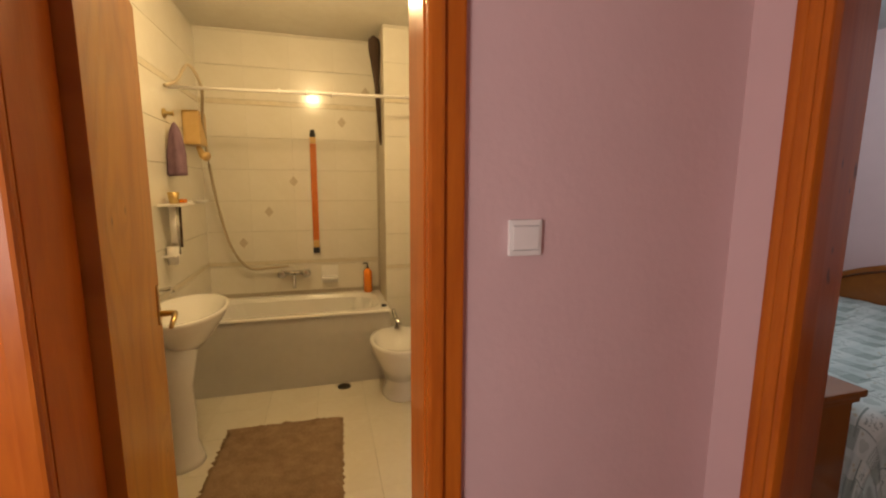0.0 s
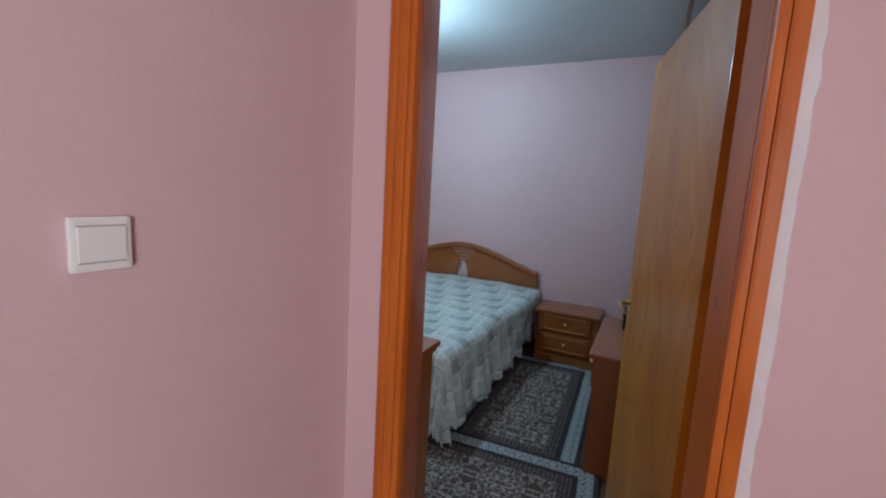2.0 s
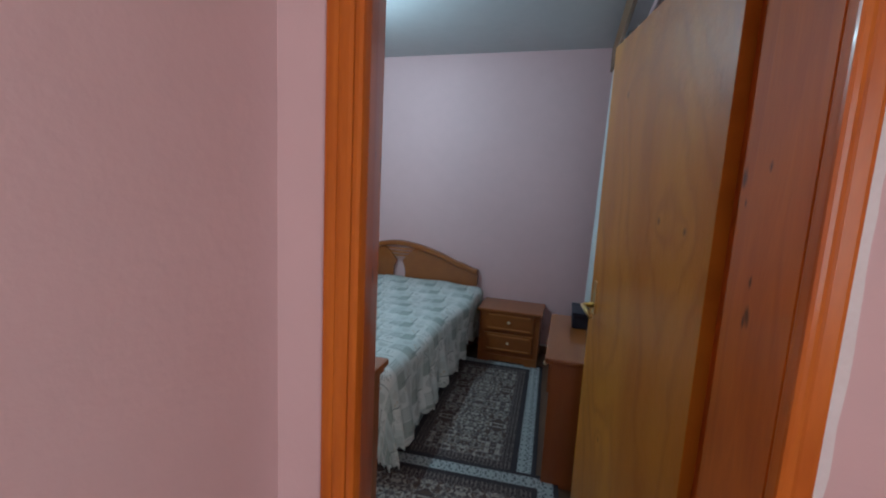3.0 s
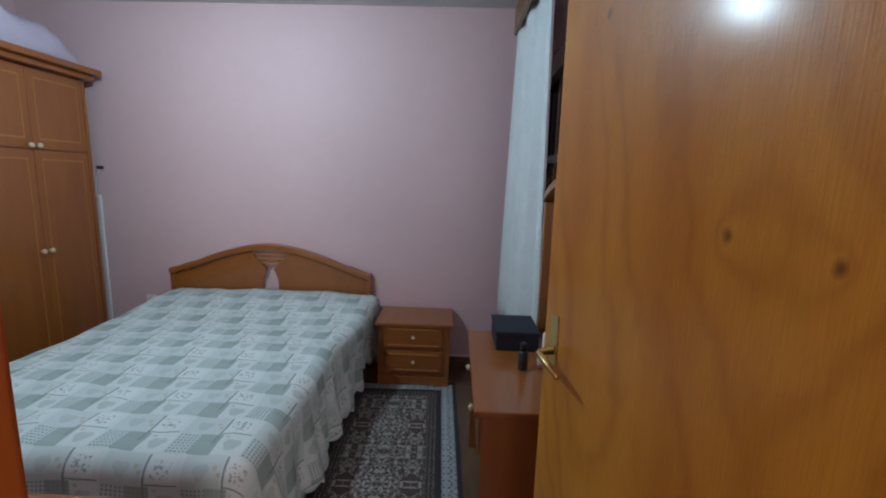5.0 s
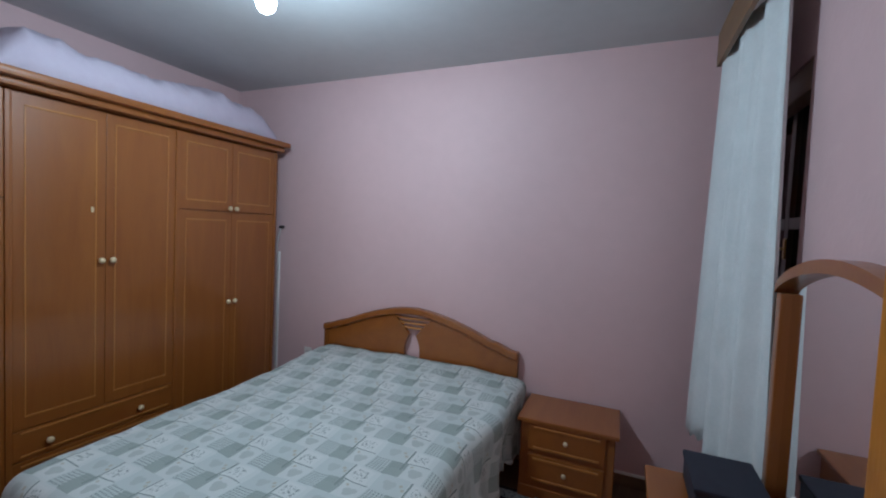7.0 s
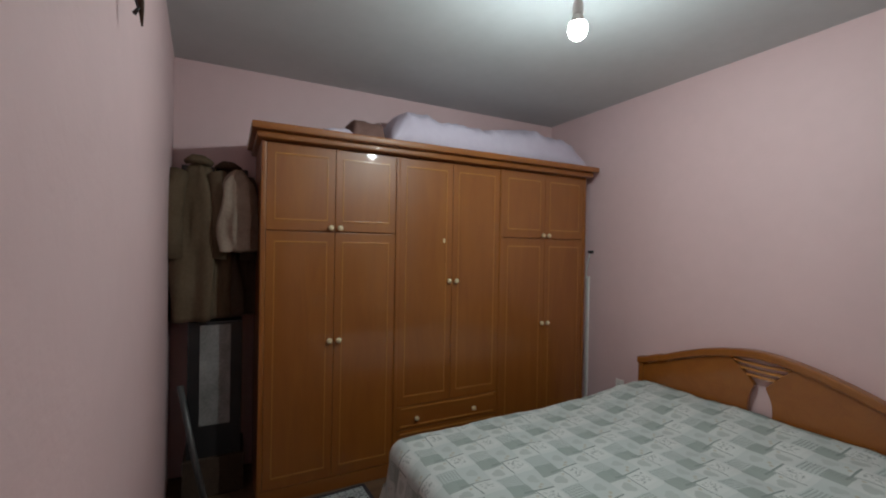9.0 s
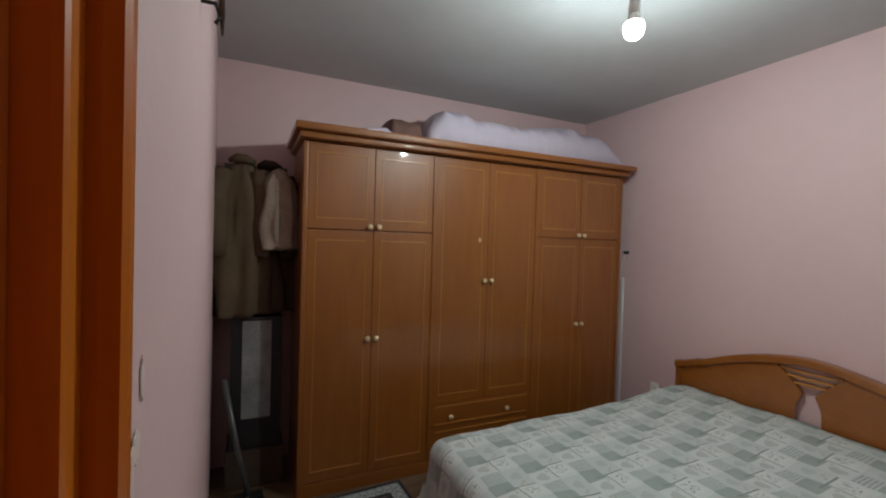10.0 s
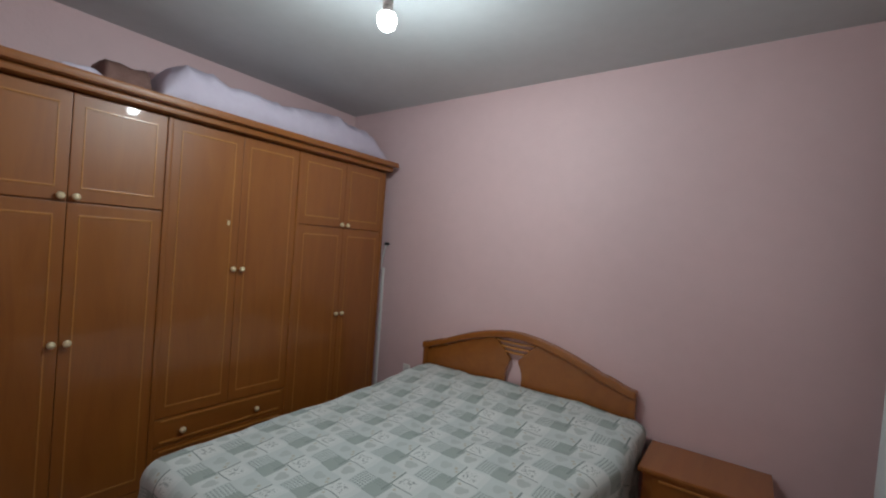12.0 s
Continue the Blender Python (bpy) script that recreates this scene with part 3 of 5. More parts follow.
hb = part("headboard", arch_slab(-0.825, 0.825, 3.912, 3.985, lambda x: max(headboard_top(x) - 0.05, 0.3), headboard_top), WOOD_H, bed, "arched wooden headboard rail", smooth=False)
bv = hb.modifiers.new("round", "BEVEL")
bv.width, bv.segments, bv.limit_method = 0.012, 3, "ANGLE"
for s in (-1, 1):
    bm = bmesh.new()
    nz = 64
    rows = []
    for i in range(nz + 1):
        z = 0.30 + 0.64 * i / nz
        xi = gap_half(z) + 0.0
        lim = 0.82
        for q in range(83):
            if headboard_top(lim) - 0.054 >= z or lim <= xi:
                break
            lim -= 0.01
        rows.append([bm.verts.new((s * x, y, z)) for x, y in ((xi, 3.94), (max(lim, xi), 3.94), (max(lim, xi), 3.972), (xi, 3.972))])
    for a, b in zip(rows, rows[1:]):
        for k in range(4):
            bm.faces.new((a[k], a[(k + 1) % 4], b[(k + 1) % 4], b[k]))
    bm.faces.new(rows[0][::-1])
    bm.faces.new(rows[-1])
    bmesh.ops.recalc_face_normals(bm, faces=bm.faces)
    part("headboard_panel", bm, WOOD_H, hb)
    part("headboard_post", boxes((s * 0.80 - 0.022, s * 0.80 + 0.022, 3.93, 3.982, 0.0, 0.735, 0.008)), WOOD, hb)
for z, h in ((0.830, 0.075), (0.864, 0.112), (0.900, 0.15)):
    # the slats' highlights come from the paler wood colour
    part("slat", arch_slab(-h, h, 3.945, 3.968, lambda x: z - 0.009 + 0.3 * x * x, lambda x: z + 0.005 + 0.3 * x * x, 12), BEADWOOD_LIT, hb, "thin curved slat")
for ob in hb.children:
    ob.location.x = 0.0

# the bedspread: one draped sheet with a scalloped hem
bm = bmesh.new()
uvl = bm.loops.layers.uv.new("UVMap")
NX, NY = 120, 130
HALF, FOOT, HEAD = 0.80, 1.90, 3.915
DROP_S, DROP_F = 0.42, 0.44
grid = {}
for i in range(NX + 1):
    for j in range(NY + 1):
        s = -HALF - DROP_S + (2 * (HALF + DROP_S)) * i / NX
        q = FOOT - DROP_F + (HEAD - FOOT + DROP_F) * j / NY
        ox, oy = max(abs(s) - HALF + 0.06, 0), max(FOOT + 0.06 - q, 0)
        x, y, z = max(-HALF + 0.06, min(HALF - 0.06, s)), max(FOOT + 0.06, q), 0.0
        top = 0.575 + 0.04 * max(0, min(1, (q - 3.25) / 0.35)) + 0.018 * noise.noise((x * 2.6, y * 2.6, 0.3)) + 0.009 * noise.noise((x * 8, y * 8, 2)) + 0.0035 * noise.noise((x * 21, y * 6, 5))
        top -= 0.018 * max(0, abs(s) / HALF - 0.6)
        x += (0.09 if s < 0 else 0.0) * max(0, 1 - (y - 1.9) / 2.0) * min(1, abs(s) / 0.7)
        swell = max(0, min(1, (q - 2.95) / 0.45))
        x += (0.08 if s > 0 else 0.015) * swell * swell * (3 - 2 * swell) * max(0, abs(s) / HALF - 0.35) * (0 if abs(s) > HALF + 0.3 else 1 - max(0, abs(s) - HALF) / 0.3) / 0.65
        d = math.hypot(ox, oy)
        r = 0.09 if s < 0 else 0.085
        if d > 0:
            ux, uy = (math.copysign(ox, s) / d, -oy / d)
            ang = min(d / r, math.pi / 2)
            out, down = r * math.sin(ang), r * (1 - math.cos(ang))
            rest = max(0, d - r * math.pi / 2)
            rest = min(rest, 0.42)
            along = q if ox > oy else s
            wave = 0.026 * math.sin(along * 19 + 1.8 * math.sin(along * 4.3)) + 0.014 * math.sin(along * 43 + 2 * math.sin(along * 7)) + 0.02 * noise.noise((along * 4, rest * 5, 1.7))
            out += rest * 0.10 + wave * min(1, rest / 0.25)
            x, y = x + ux * out, y + uy * out
            z -= down + rest
        grid[i, j] = bm.verts.new((x, y, max(top + z, 0.035)))
        grid[i, j].index = 0
uvs = {}
for i in range(NX + 1):
    for j in range(NY + 1):
        uvs[grid[i, j]] = (-HALF - DROP_S + (2 * (HALF + DROP_S)) * i / NX, FOOT - DROP_F + (HEAD - FOOT + DROP_F) * j / NY)
for i in range(NX):
    for j in range(NY):
        fc = bm.faces.new((grid[i, j], grid[i + 1, j], grid[i + 1, j + 1], grid[i, j + 1]))
        for lp in fc.loops:
            lp[uvl].uv = uvs[lp.vert]
bmesh.ops.delete(bm, geom=[v for v in bm.verts if not v.link_faces], context="VERTS")
hem_line = [grid[0, j].co.copy() for j in range(NY, 0, -1)] + [grid[i, 0].co.copy() for i in range(NX)] + [grid[NX, j].co.copy() for j in range(NY + 1)]
spread = solid("bedspread", bm, SPREAD, "pale sage patchwork bedspread with scalloped hem on the bed", "bedspread", smooth=True)
hem = bmesh.new()
prev = None
for k, p in enumerate(hem_line):
    for sub in range(2):
        q = p.lerp(hem_line[min(k + 1, len(hem_line) - 1)], sub / 2)
        drop = 0.004 + 0.026 * abs(math.sin((k + sub / 2) * math.pi / 4))
        cur = (hem.verts.new(q), hem.verts.new((q.x, q.y, max(q.z - drop, 0.004))))
        if prev:
            hem.faces.new((prev[0], prev[1], cur[1], cur[0]))
        prev = cur
hm = part("scalloped_hem", hem, SHEETHEM, spread, "pale scalloped hem edging", smooth=True)
hs = hm.modifiers.new("thickness", "SOLIDIFY")
hs.thickness = 0.004
sol = spread.modifiers.new("thickness", "SOLIDIFY")
sol.thickness, sol.offset = 0.006, -1


# ---- wardrobe ----
def knob(parent, at, mat=None, r=0.017):
    part("knob", lathe([(0.006, 0), (0.007, 0.012), (r, 0.018), (r * 1.05, 0.026), (r * 0.75, 0.034), (0.004, 0.036)], 14, pose(*at, 0, 90, 0)), mat or CREAM, parent, "round cream knob", smooth=True)


def panel_door(name, parent, x, y0, y1, z0, z1, label=""):
    """A flat door with a thin raised bead set in from its edges, facing +x."""
    d = part(name, boxes((x, x + 0.02, y0, y1, z0, z1, 0.004)), WOOD, parent, label)
    m, e, o = 0.046, 0.0045, 0.004
    a0, a1, b0, b1, xf = y0 + m, y1 - m, z0 + 0.062, z1 - 0.058, x + 0.02
    # bead in the paler wood, which paints the highlight along its edges
    part("bead", boxes((xf, xf + o, a0, a1, b0, b0 + 2 * e, 0.0018), (xf, xf + o, a0, a1, b1 - 2 * e, b1, 0.0018), (xf, xf + o * 0.6, a0, a0 + 1.4 * e, b0 + 2 * e, b1 - 2 * e, 0.001), (xf, xf + o * 0.6, a1 - 1.4 * e, a1, b0 + 2 * e, b1 - 2 * e, 0.001)), BEADWOOD_LIT, d, "narrow raised bead with its highlight in the colour")
    return d


wr = thing("wardrobe", (0, 0, 0), "large honey-brown six-door wooden wardrobe with cream knobs", "wardrobe")
WX, WY = -1.365, (1.29, 2.152, 3.005, 3.885)
part("carcass", boxes((-1.92, WX, WY[0], WY[3], 0.0, 2.186, 0.004)), WOOD, wr)
part("plinth", boxes((WX, WX + 0.022, WY[0] + 0.01, WY[3] - 0.01, 0.0, 0.085, 0.003)), WOOD_H, wr)
crown = bmesh.new()
for x0, x1, e, z0, z1 in ((-1.925, -1.275, 0.03, 2.186, 2.224), (-1.925, -1.225, 0.06, 2.224, 2.266)):
    box(crown, x0, x1, WY[0] - e, WY[3] + e * 0.6, z0, z1, 0.014)
part("crown", crown, WOOD_H, wr)
for yy in WY:
    o = 0.014 if yy == WY[0] else (-0.014 if yy == WY[3] else 0)
    part("stile", boxes((WX, WX + 0.028, yy + o - 0.0148, yy + o + 0.0148, 0.088, 2.184, 0.011)), WOOD, wr, "rounded upright strip")
for u in range(3):
    a, b = WY[u] + (0.0292 if u == 0 else 0.0152), WY[u + 1] - (0.0292 if u == 2 else 0.0152)
    mid = (a + b) / 2
    halves = ((a, mid - 0.0012), (mid + 0.0012, b))
    for h, (p0, p1) in enumerate(halves):
        ky = p1 - 0.028 if h == 0 else p0 + 0.028
        if u == 1:
            d = panel_door("door", wr, WX, p0, p1, 0.462, 2.18)
            knob(d, (WX + 0.02, ky, 1.324))
            if h == 0:
                part("keyhole_plate", boxes((WX + 0.02, WX + 0.023, p1 - 0.074, p1 - 0.060, 1.60, 1.63, 0.0012)), CREAM, d, "small pale keyhole plate")
        else:
            d = panel_door("door", wr, WX, p0, p1, 1.655, 2.18)
            knob(d, (WX + 0.02, ky, 1.677))
            d = panel_door("door", wr, WX, p0, p1, 0.09, 1.648)
            knob(d, (WX + 0.02, ky, 0.963))
    if u == 1:
        dr = part("drawer", boxes((WX, WX + 0.02, a, b, 0.298, 0.457, 0.004)), WOOD_H, wr)
        part("bead", boxes((WX + 0.02, WX + 0.026, a + 0.03, b - 0.03, 0.438, 0.449, 0.003), (WX + 0.02, WX + 0.026, a + 0.03, b - 0.03, 0.316, 0.327, 0.003)), BEADWOOD_LIT, dr)
        knob(dr, (WX + 0.02, 2.312, 0.37))
        knob(dr, (WX + 0.02, 2.776, 0.37))
        dr = part("drawer", boxes((WX, WX + 0.02, a, b, 0.09, 0.293, 0.004)), WOOD_H, wr)
        part("bead", boxes((WX + 0.02, WX + 0.026, a + 0.03, b - 0.03, 0.262, 0.273, 0.003), (WX + 0.02, WX + 0.026, a + 0.03, b - 0.03, 0.105, 0.115, 0.002)), BEADWOOD_LIT, dr)


def heap(x0, x1, y0, y1, z0, height, seed, n=(16, 60), fold=0.02):
    """A soft long bundle lying on a surface."""
    bm = bmesh.new()
    rows = []
    for j in range(n[1] + 1):
        v = j / n[1]
        end = min(1, v / 0.08, (1 - v) / 0.10) ** 0.5
        row = []
        for i in range(n[0] + 1):
            u = i / n[0]
            a = math.pi * u
            x = (x0 + x1) / 2 - (x1 - x0) / 2 * math.cos(a) * (0.9 + 0.1 * end)
            y = y0 + (y1 - y0) * v
            prof = math.sin(a) ** 0.45 if 0 < u < 1 else 0
            z = z0 + height(v) * prof * end
            k = fold * prof
            z += 1.4 * k * noise.noise((x * 6, y * 6 + seed, seed)) + 0.7 * k * noise.noise((x * 9, y * 21 + 6 * u, seed + 1)) + 0.35 * k * math.sin(y * 30 + 9 * noise.noise((y * 3, seed, x * 2)) + 3 * u)
            x += 1.2 * fold * noise.noise((y * 12, u * 2, seed + 3)) * math.sin(a)
            row.append(bm.verts.new((x, y, max(z, z0))))
        rows.append(row)
    for a, b in zip(rows, rows[1:]):
        for i in range(n[0]):
            bm.faces.new((a[i], a[i + 1], b[i + 1], b[i]))
    bm.faces.new(rows[0])
    bm.faces.new(rows[-1][::-1])
    bm.faces.new([r[0] for r in rows[::-1]] + [r[-1] for r in rows])
    bmesh.ops.recalc_face_normals(bm, faces=bm.faces)
    return bm


solid("wrapped_quilt", heap(-1.89, -1.38, 2.11, 3.965, 2.267, lambda v: 0.285 - 0.01 * v + 0.025 * math.cos(v * 9), 2.0, (24, 110), 0.021), SHEET, "lilac sheet wrapped round a quilt on the wardrobe", "quilt", smooth=True)
solid("folded_blanket", heap(-1.86, -1.45, 1.86, 2.10, 2.267, lambda v: 0.19, 5.0, (14, 20), 0.012), BROWN_CLOTH, "folded brown blanket on top of the wardrobe", "blanket", smooth=True)
solid("plastic_bag", heap(-1.75, -1.34, 1.66, 1.855, 2.267, lambda v: 0.07, 8.0, (12, 16), 0.02), SHEET, "crumpled pale plastic bag on the wardrobe", "bag", smooth=True)


# ---- nightstand ----
def nightstand():
    t = thing("nightstand", (1.203, 3.79, 0), "small wooden two-drawer nightstand beside the bed", "nightstand")
    part("body", boxes((-0.265, 0.265, -0.195, 0.18, 0.05, 0.467, 0.006)), WOOD, t)
    part("top", boxes((-0.285, 0.285, -0.225, 0.19, 0.467, 0.494, 0.01)), WOOD_H, t, "glossy wooden top with rounded edges")
    part("skirt", boxes((-0.265, 0.265, -0.205, -0.18, 0.02, 0.075, 0.004), (-0.265, -0.16, -0.207, -0.18, 0.0, 0.03, 0.003), (0.16, 0.265, -0.207, -0.18, 0.0, 0.03, 0.003), (-0.265, -0.24, -0.18, 0.18, 0.0, 0.05), (0.24, 0.265, -0.18, 0.18, 0.0, 0.05)), WOOD_H, t)
    for z in (0.302, 0.112):
        d = part("drawer", boxes((-0.215, 0.215, -0.212, -0.19, z, z + 0.165, 0.006)), WOOD_H, t)
        part("bead", boxes((-0.185, 0.185, -0.221, -0.212, z + 0.016, z + 0.028, 0.004), (-0.185, 0.185, -0.221, -0.212, z + 0.137, z + 0.149, 0.004)), BEADWOOD_LIT, d)
        part("knob", lathe([(0.005, 0), (0.006, 0.008), (0.012, 0.013), (0.013, 0.020), (0.008, 0.026), (0.003, 0.027)], 14, pose(0, -0.212, z + 0.087, 90, 0, 0)), CREAM, d, "round cream knob", smooth=True)
    return t


nightstand()

# ---- dresser with mirror frame ----
dr = thing("dresser", (0, 0, 0), "low wooden dresser with drawers under the mirror frame", "dresser")
part("top", boxes((1.57, 2.02, 2.06, 2.92, 0.672, 0.70, 0.008)), WOOD_H, dr)
part("side_panel", boxes((1.60, 2.01, 2.075, 2.10, 0.0, 0.672, 0.003)), WOOD, dr)
part("side_panel", boxes((1.60, 2.01, 2.88, 2.905, 0.0, 0.672, 0.003)), WOOD, dr)
part("back_panel", boxes((1.99, 2.01, 2.10, 2.88, 0.05, 0.672)), WOOD, dr)
for z0, z1 in ((0.50, 0.665),):
    for y0, y1 in ((2.105, 2.49), (2.495, 2.875)):
        d = part("drawer", boxes((1.59, 1.95, y0, y1, z0, z1, 0.005)), WOOD_H, dr)
        part("knob", lathe([(0.006, 0), (0.007, 0.01), (0.015, 0.016), (0.016, 0.024), (0.003, 0.032)], 14, pose(1.59, (y0 + y1) / 2, (z0 + z1) / 2, 0, -90, 0)), CREAM, d, "round cream knob", smooth=True)
part("shelf", boxes((1.66, 1.99, 2.10, 2.88, 0.16, 0.18)), WOOD_H, dr)
mf = thing("dresser_mirror", (0, 0, 0.70), "arched wooden framed mirror standing on the dresser", "mirror")


part("post", boxes((1.95, 2.008, 2.875, 2.925, 0.0, 0.725, 0.010)), WOOD, mf)
part("post", boxes((1.95, 2.008, 2.10, 2.15, 0.0, 0.725, 0.010)), WOOD, mf)
part("arch_rail", arch_slab(2.09, 2.935, -0.038, 0.024, lambda y: 0.722 + 0.098 * max(0.0, math.sin(math.pi * (y - 2.09) / 0.845)) ** 0.7, lambda y: 0.752 + 0.108 * max(0.0, math.sin(math.pi * (y - 2.09) / 0.845)) ** 0.7), WOOD_H, mf).matrix_basis = Matrix(((0, 1, 0, 1.985), (1, 0, 0, 0), (0, 0, 1, 0), (0, 0, 0, 1)))
part("mirror_glass", arch_slab(2.14, 2.885, -0.003, 0.003, lambda y: 0.004, lambda y: 0.722 + 0.11 * max(0.0, math.sin(math.pi * (y - 2.09) / 0.845)) ** 0.7), MIRROR, mf, "clear mirror glass").matrix_basis = Matrix(((0, 1, 0, 1.985), (1, 0, 0, 0), (0, 0, 1, 0), (0, 0, 0, 1)))
bx = thing("storage_box", (1.80, 2.765, 0.70), "closed dark navy cloth box on the dresser", "box")
part("body", boxes((-0.10, 0.11, -0.135, 0.135, 0.0, 0.08, 0.008)), NAVY, bx)
part("lid", boxes((-0.105, 0.115, -0.14, 0.14, 0.08, 0.10, 0.008)), NAVY, bx)
bt = thing("lotion_bottle", (1.94, 2.58, 0.70), "white plastic lotion bottle on the dresser", "bottle")
part("body", lathe([(0.022, 0), (0.025, 0.006), (0.025, 0.11), (0.012, 0.13)], 18), PLASTIC, bt, smooth=True)
part("cap", lathe([(0.014, 0.13), (0.014, 0.16), (0.011, 0.165)], 16), PLASTIC, bt, smooth=True)
sp = thing("spray_can", (1.80, 2.43, 0.70), "small black spray bottle on the dresser", "bottle")
part("body", lathe([(0.02, 0), (0.022, 0.005), (0.022, 0.08), (0.014, 0.09)], 18), BLACK, sp, smooth=True)
part("cap", lathe([(0.016, 0.09), (0.016, 0.12), (0.012, 0.124)], 16), BLACK, sp, smooth=True)

jr = thing("cream_jar", (1.90, 2.47, 0.70), "small rose plastic cream jar on the dresser", "jar")
part("body", lathe([(0.026, 0), (0.028, 0.004), (0.028, 0.026)], 18), ROSE, jr, smooth=True)
part("lid", lathe([(0.03, 0.026), (0.03, 0.042), (0.026, 0.045)], 18), PLASTIC, jr, "white screw lid", smooth=True)

# ---- chest beside the door ----
ch = thing("chest_of_drawers", (0.74, 1.185, 0), "plain wooden chest with a moulded top against the wall", "chest")
part("body", boxes((-0.235, 0.235, -0.215, 0.20, 0.06, 0.80, 0.004)), WOOD, ch)
part("plinth", boxes((-0.225, 0.225, -0.205, 0.185, 0.0, 0.06)), WOOD_H, ch)
part("top", boxes((-0.248, 0.248, -0.22, 0.213, 0.80, 0.822, 0.008), (-0.26, 0.26, -0.222, 0.225, 0.822, 0.85, 0.010)), WOOD_H, ch, "moulded top with a stepped rounded edge")

# ---- curtain, pelmet and window ----
pm = thing("pelmet", (0, 0, 0), "wooden curtain pelmet box above the window", "pelmet")
part("front_board", boxes((1.842, 1.864, 2.2, 3.76, 2.525, 2.70, 0.003)), PELMET, pm)
part("end_board", boxes((1.864, 2.03, 3.738, 3.76, 2.525, 2.70, 0.003)), PELMET, pm)
part("end_board", boxes((1.864, 2.03, 2.2, 2.222, 2.525, 2.70, 0.003)), PELMET, pm)
bm = bmesh.new()
NYC, NZC = 110, 24
rows = []
for k in range(NZC + 1):
    w = k / NZC
    z = 2.60 - (1.98 + 0.06 * w) * w
    row = []
    for j in range(NYC + 1):
        v = j / NYC
        y = 2.975 - 0.055 * w + (3.70 + 0.06 * w - 2.975 + 0.055 * w) * v
        x = 1.93 - 0.055 * v - 0.035 * w * v + (0.006 + 0.008 * w) * math.sin(v * 49 + 2.2 * math.sin(v * 11) + 0.7 * w) + (0.018 + 0.016 * w) * math.sin(v * 19 + 1.3 * math.sin(v * 5) + 0.6 * w)
        row.append(bm.verts.new((x, y, z + (0.012 * math.sin(v * 120) if k == NZC else 0))))
    rows.append(row)
for a, b in zip(rows, rows[1:]):
    for j in range(NYC):
        bm.faces.new((a[j], a[j + 1], b[j + 1], b[j]))
cu = solid("net_curtain", bm, CURTAIN, "white net curtain hanging beside the window", "curtain", smooth=True)
sol = cu.modifiers.new("thickness", "SOLIDIFY")
sol.thickness = 0.002
w1 = tagged(thing("window_1", (0, 0, 0), "dark brown wooden window with closed dark panes", "window"), kind="structure")
fr = part("window_frame", boxes((2.10, 2.15, 3.02, 3.07, 0.62, 2.28, 0.004), (2.10, 2.15, 3.76, 3.82, 0.62, 2.28, 0.004), (2.10, 2.15, 3.07, 3.76, 0.62, 0.68, 0.004), (2.10, 2.15, 3.07, 3.76, 2.22, 2.28, 0.004), (2.10, 2.14, 3.38, 3.43, 0.68, 2.22, 0.004), (2.10, 2.14, 3.07, 3.38, 1.66, 1.71, 0.004), (2.10, 2.14, 3.43, 3.76, 1.66, 1.71, 0.004)), DARKWOOD, w1)
for y0, y1 in ((3.07, 3.38), (3.43, 3.76)):
    for z0, z1 in ((0.68, 1.66), (1.71, 2.22)):
        part("pane", boxes((2.12, 2.126, y0, y1, z0, z1)), GLASS, w1)
part("lintel_board", boxes((2.034, 2.098, 3.022, 3.818, 2.165, 2.278, 0.004)), PELMET, w1, "brown wooden board over the panes")
for y0 in (3.035, 3.385):
    latch = part("latch", boxes((2.092, 2.10, y0, y0 + 0.022, 1.53, 1.62, 0.003)), BRASS, w1, "brass window latch")
    part("latch_lever", tube([(2.095, y0 + 0.011, 1.575), (2.07, y0 + 0.011, 1.575), (2.066, y0 + 0.011, 1.555), (2.066, y0 + 0.011, 1.50)], 0.006, 8), BRASS, latch, smooth=True)
structure("shutter", boxes((2.2, 2.22, 3.02, 3.82, 0.62, 2.28)), DARKWOOD, "closed dark shutter outside the window")

# ---- bulb ----
pb = thing("ceiling_bulb", (0.05, 2.40, CEIL), "bare lit bulb hanging on a cable", "lamp")
LIT = bpy.data.materials.new("lit_bulb_glass")
LIT.use_nodes = True
LIT.node_tree.nodes["Principled BSDF"].inputs["Emission Color"].default_value = (0.85, 0.95, 1.0, 1)
LIT.node_tree.nodes["Principled BSDF"].inputs["Emission Strength"].default_value = 40.0
part("ceiling_rose", lathe([(0.035, -0.03), (0.045, -0.01), (0.045, 0.0)], 20), PLASTIC, pb, smooth=True)
part("cable", tube([(0, 0, -0.03), (0.002, 0, -0.1), (0, 0, -0.20)], 0.004, 8), PLASTIC, pb)
part("socket", lathe([(0.02, -0.252), (0.022, -0.242), (0.022, -0.202), (0.012, -0.187)], 18), PLASTIC, pb, "white lamp socket", smooth=True)
part("bulb_base", lathe([(0.036, -0.287), (0.03, -0.279), (0.023, -0.262), (0.02, -0.252)], 24), PLASTIC, pb, "white opaque base of the bulb", smooth=True)
bulb = part("bulb", lathe([(0.004, -0.352), (0.02, -0.348), (0.033, -0.336), (0.040, -0.314), (0.039, -0.298), (0.036, -0.287)], 24), LIT, pb, "lit cool white bulb", smooth=True)
bulb.visible_shadow = False


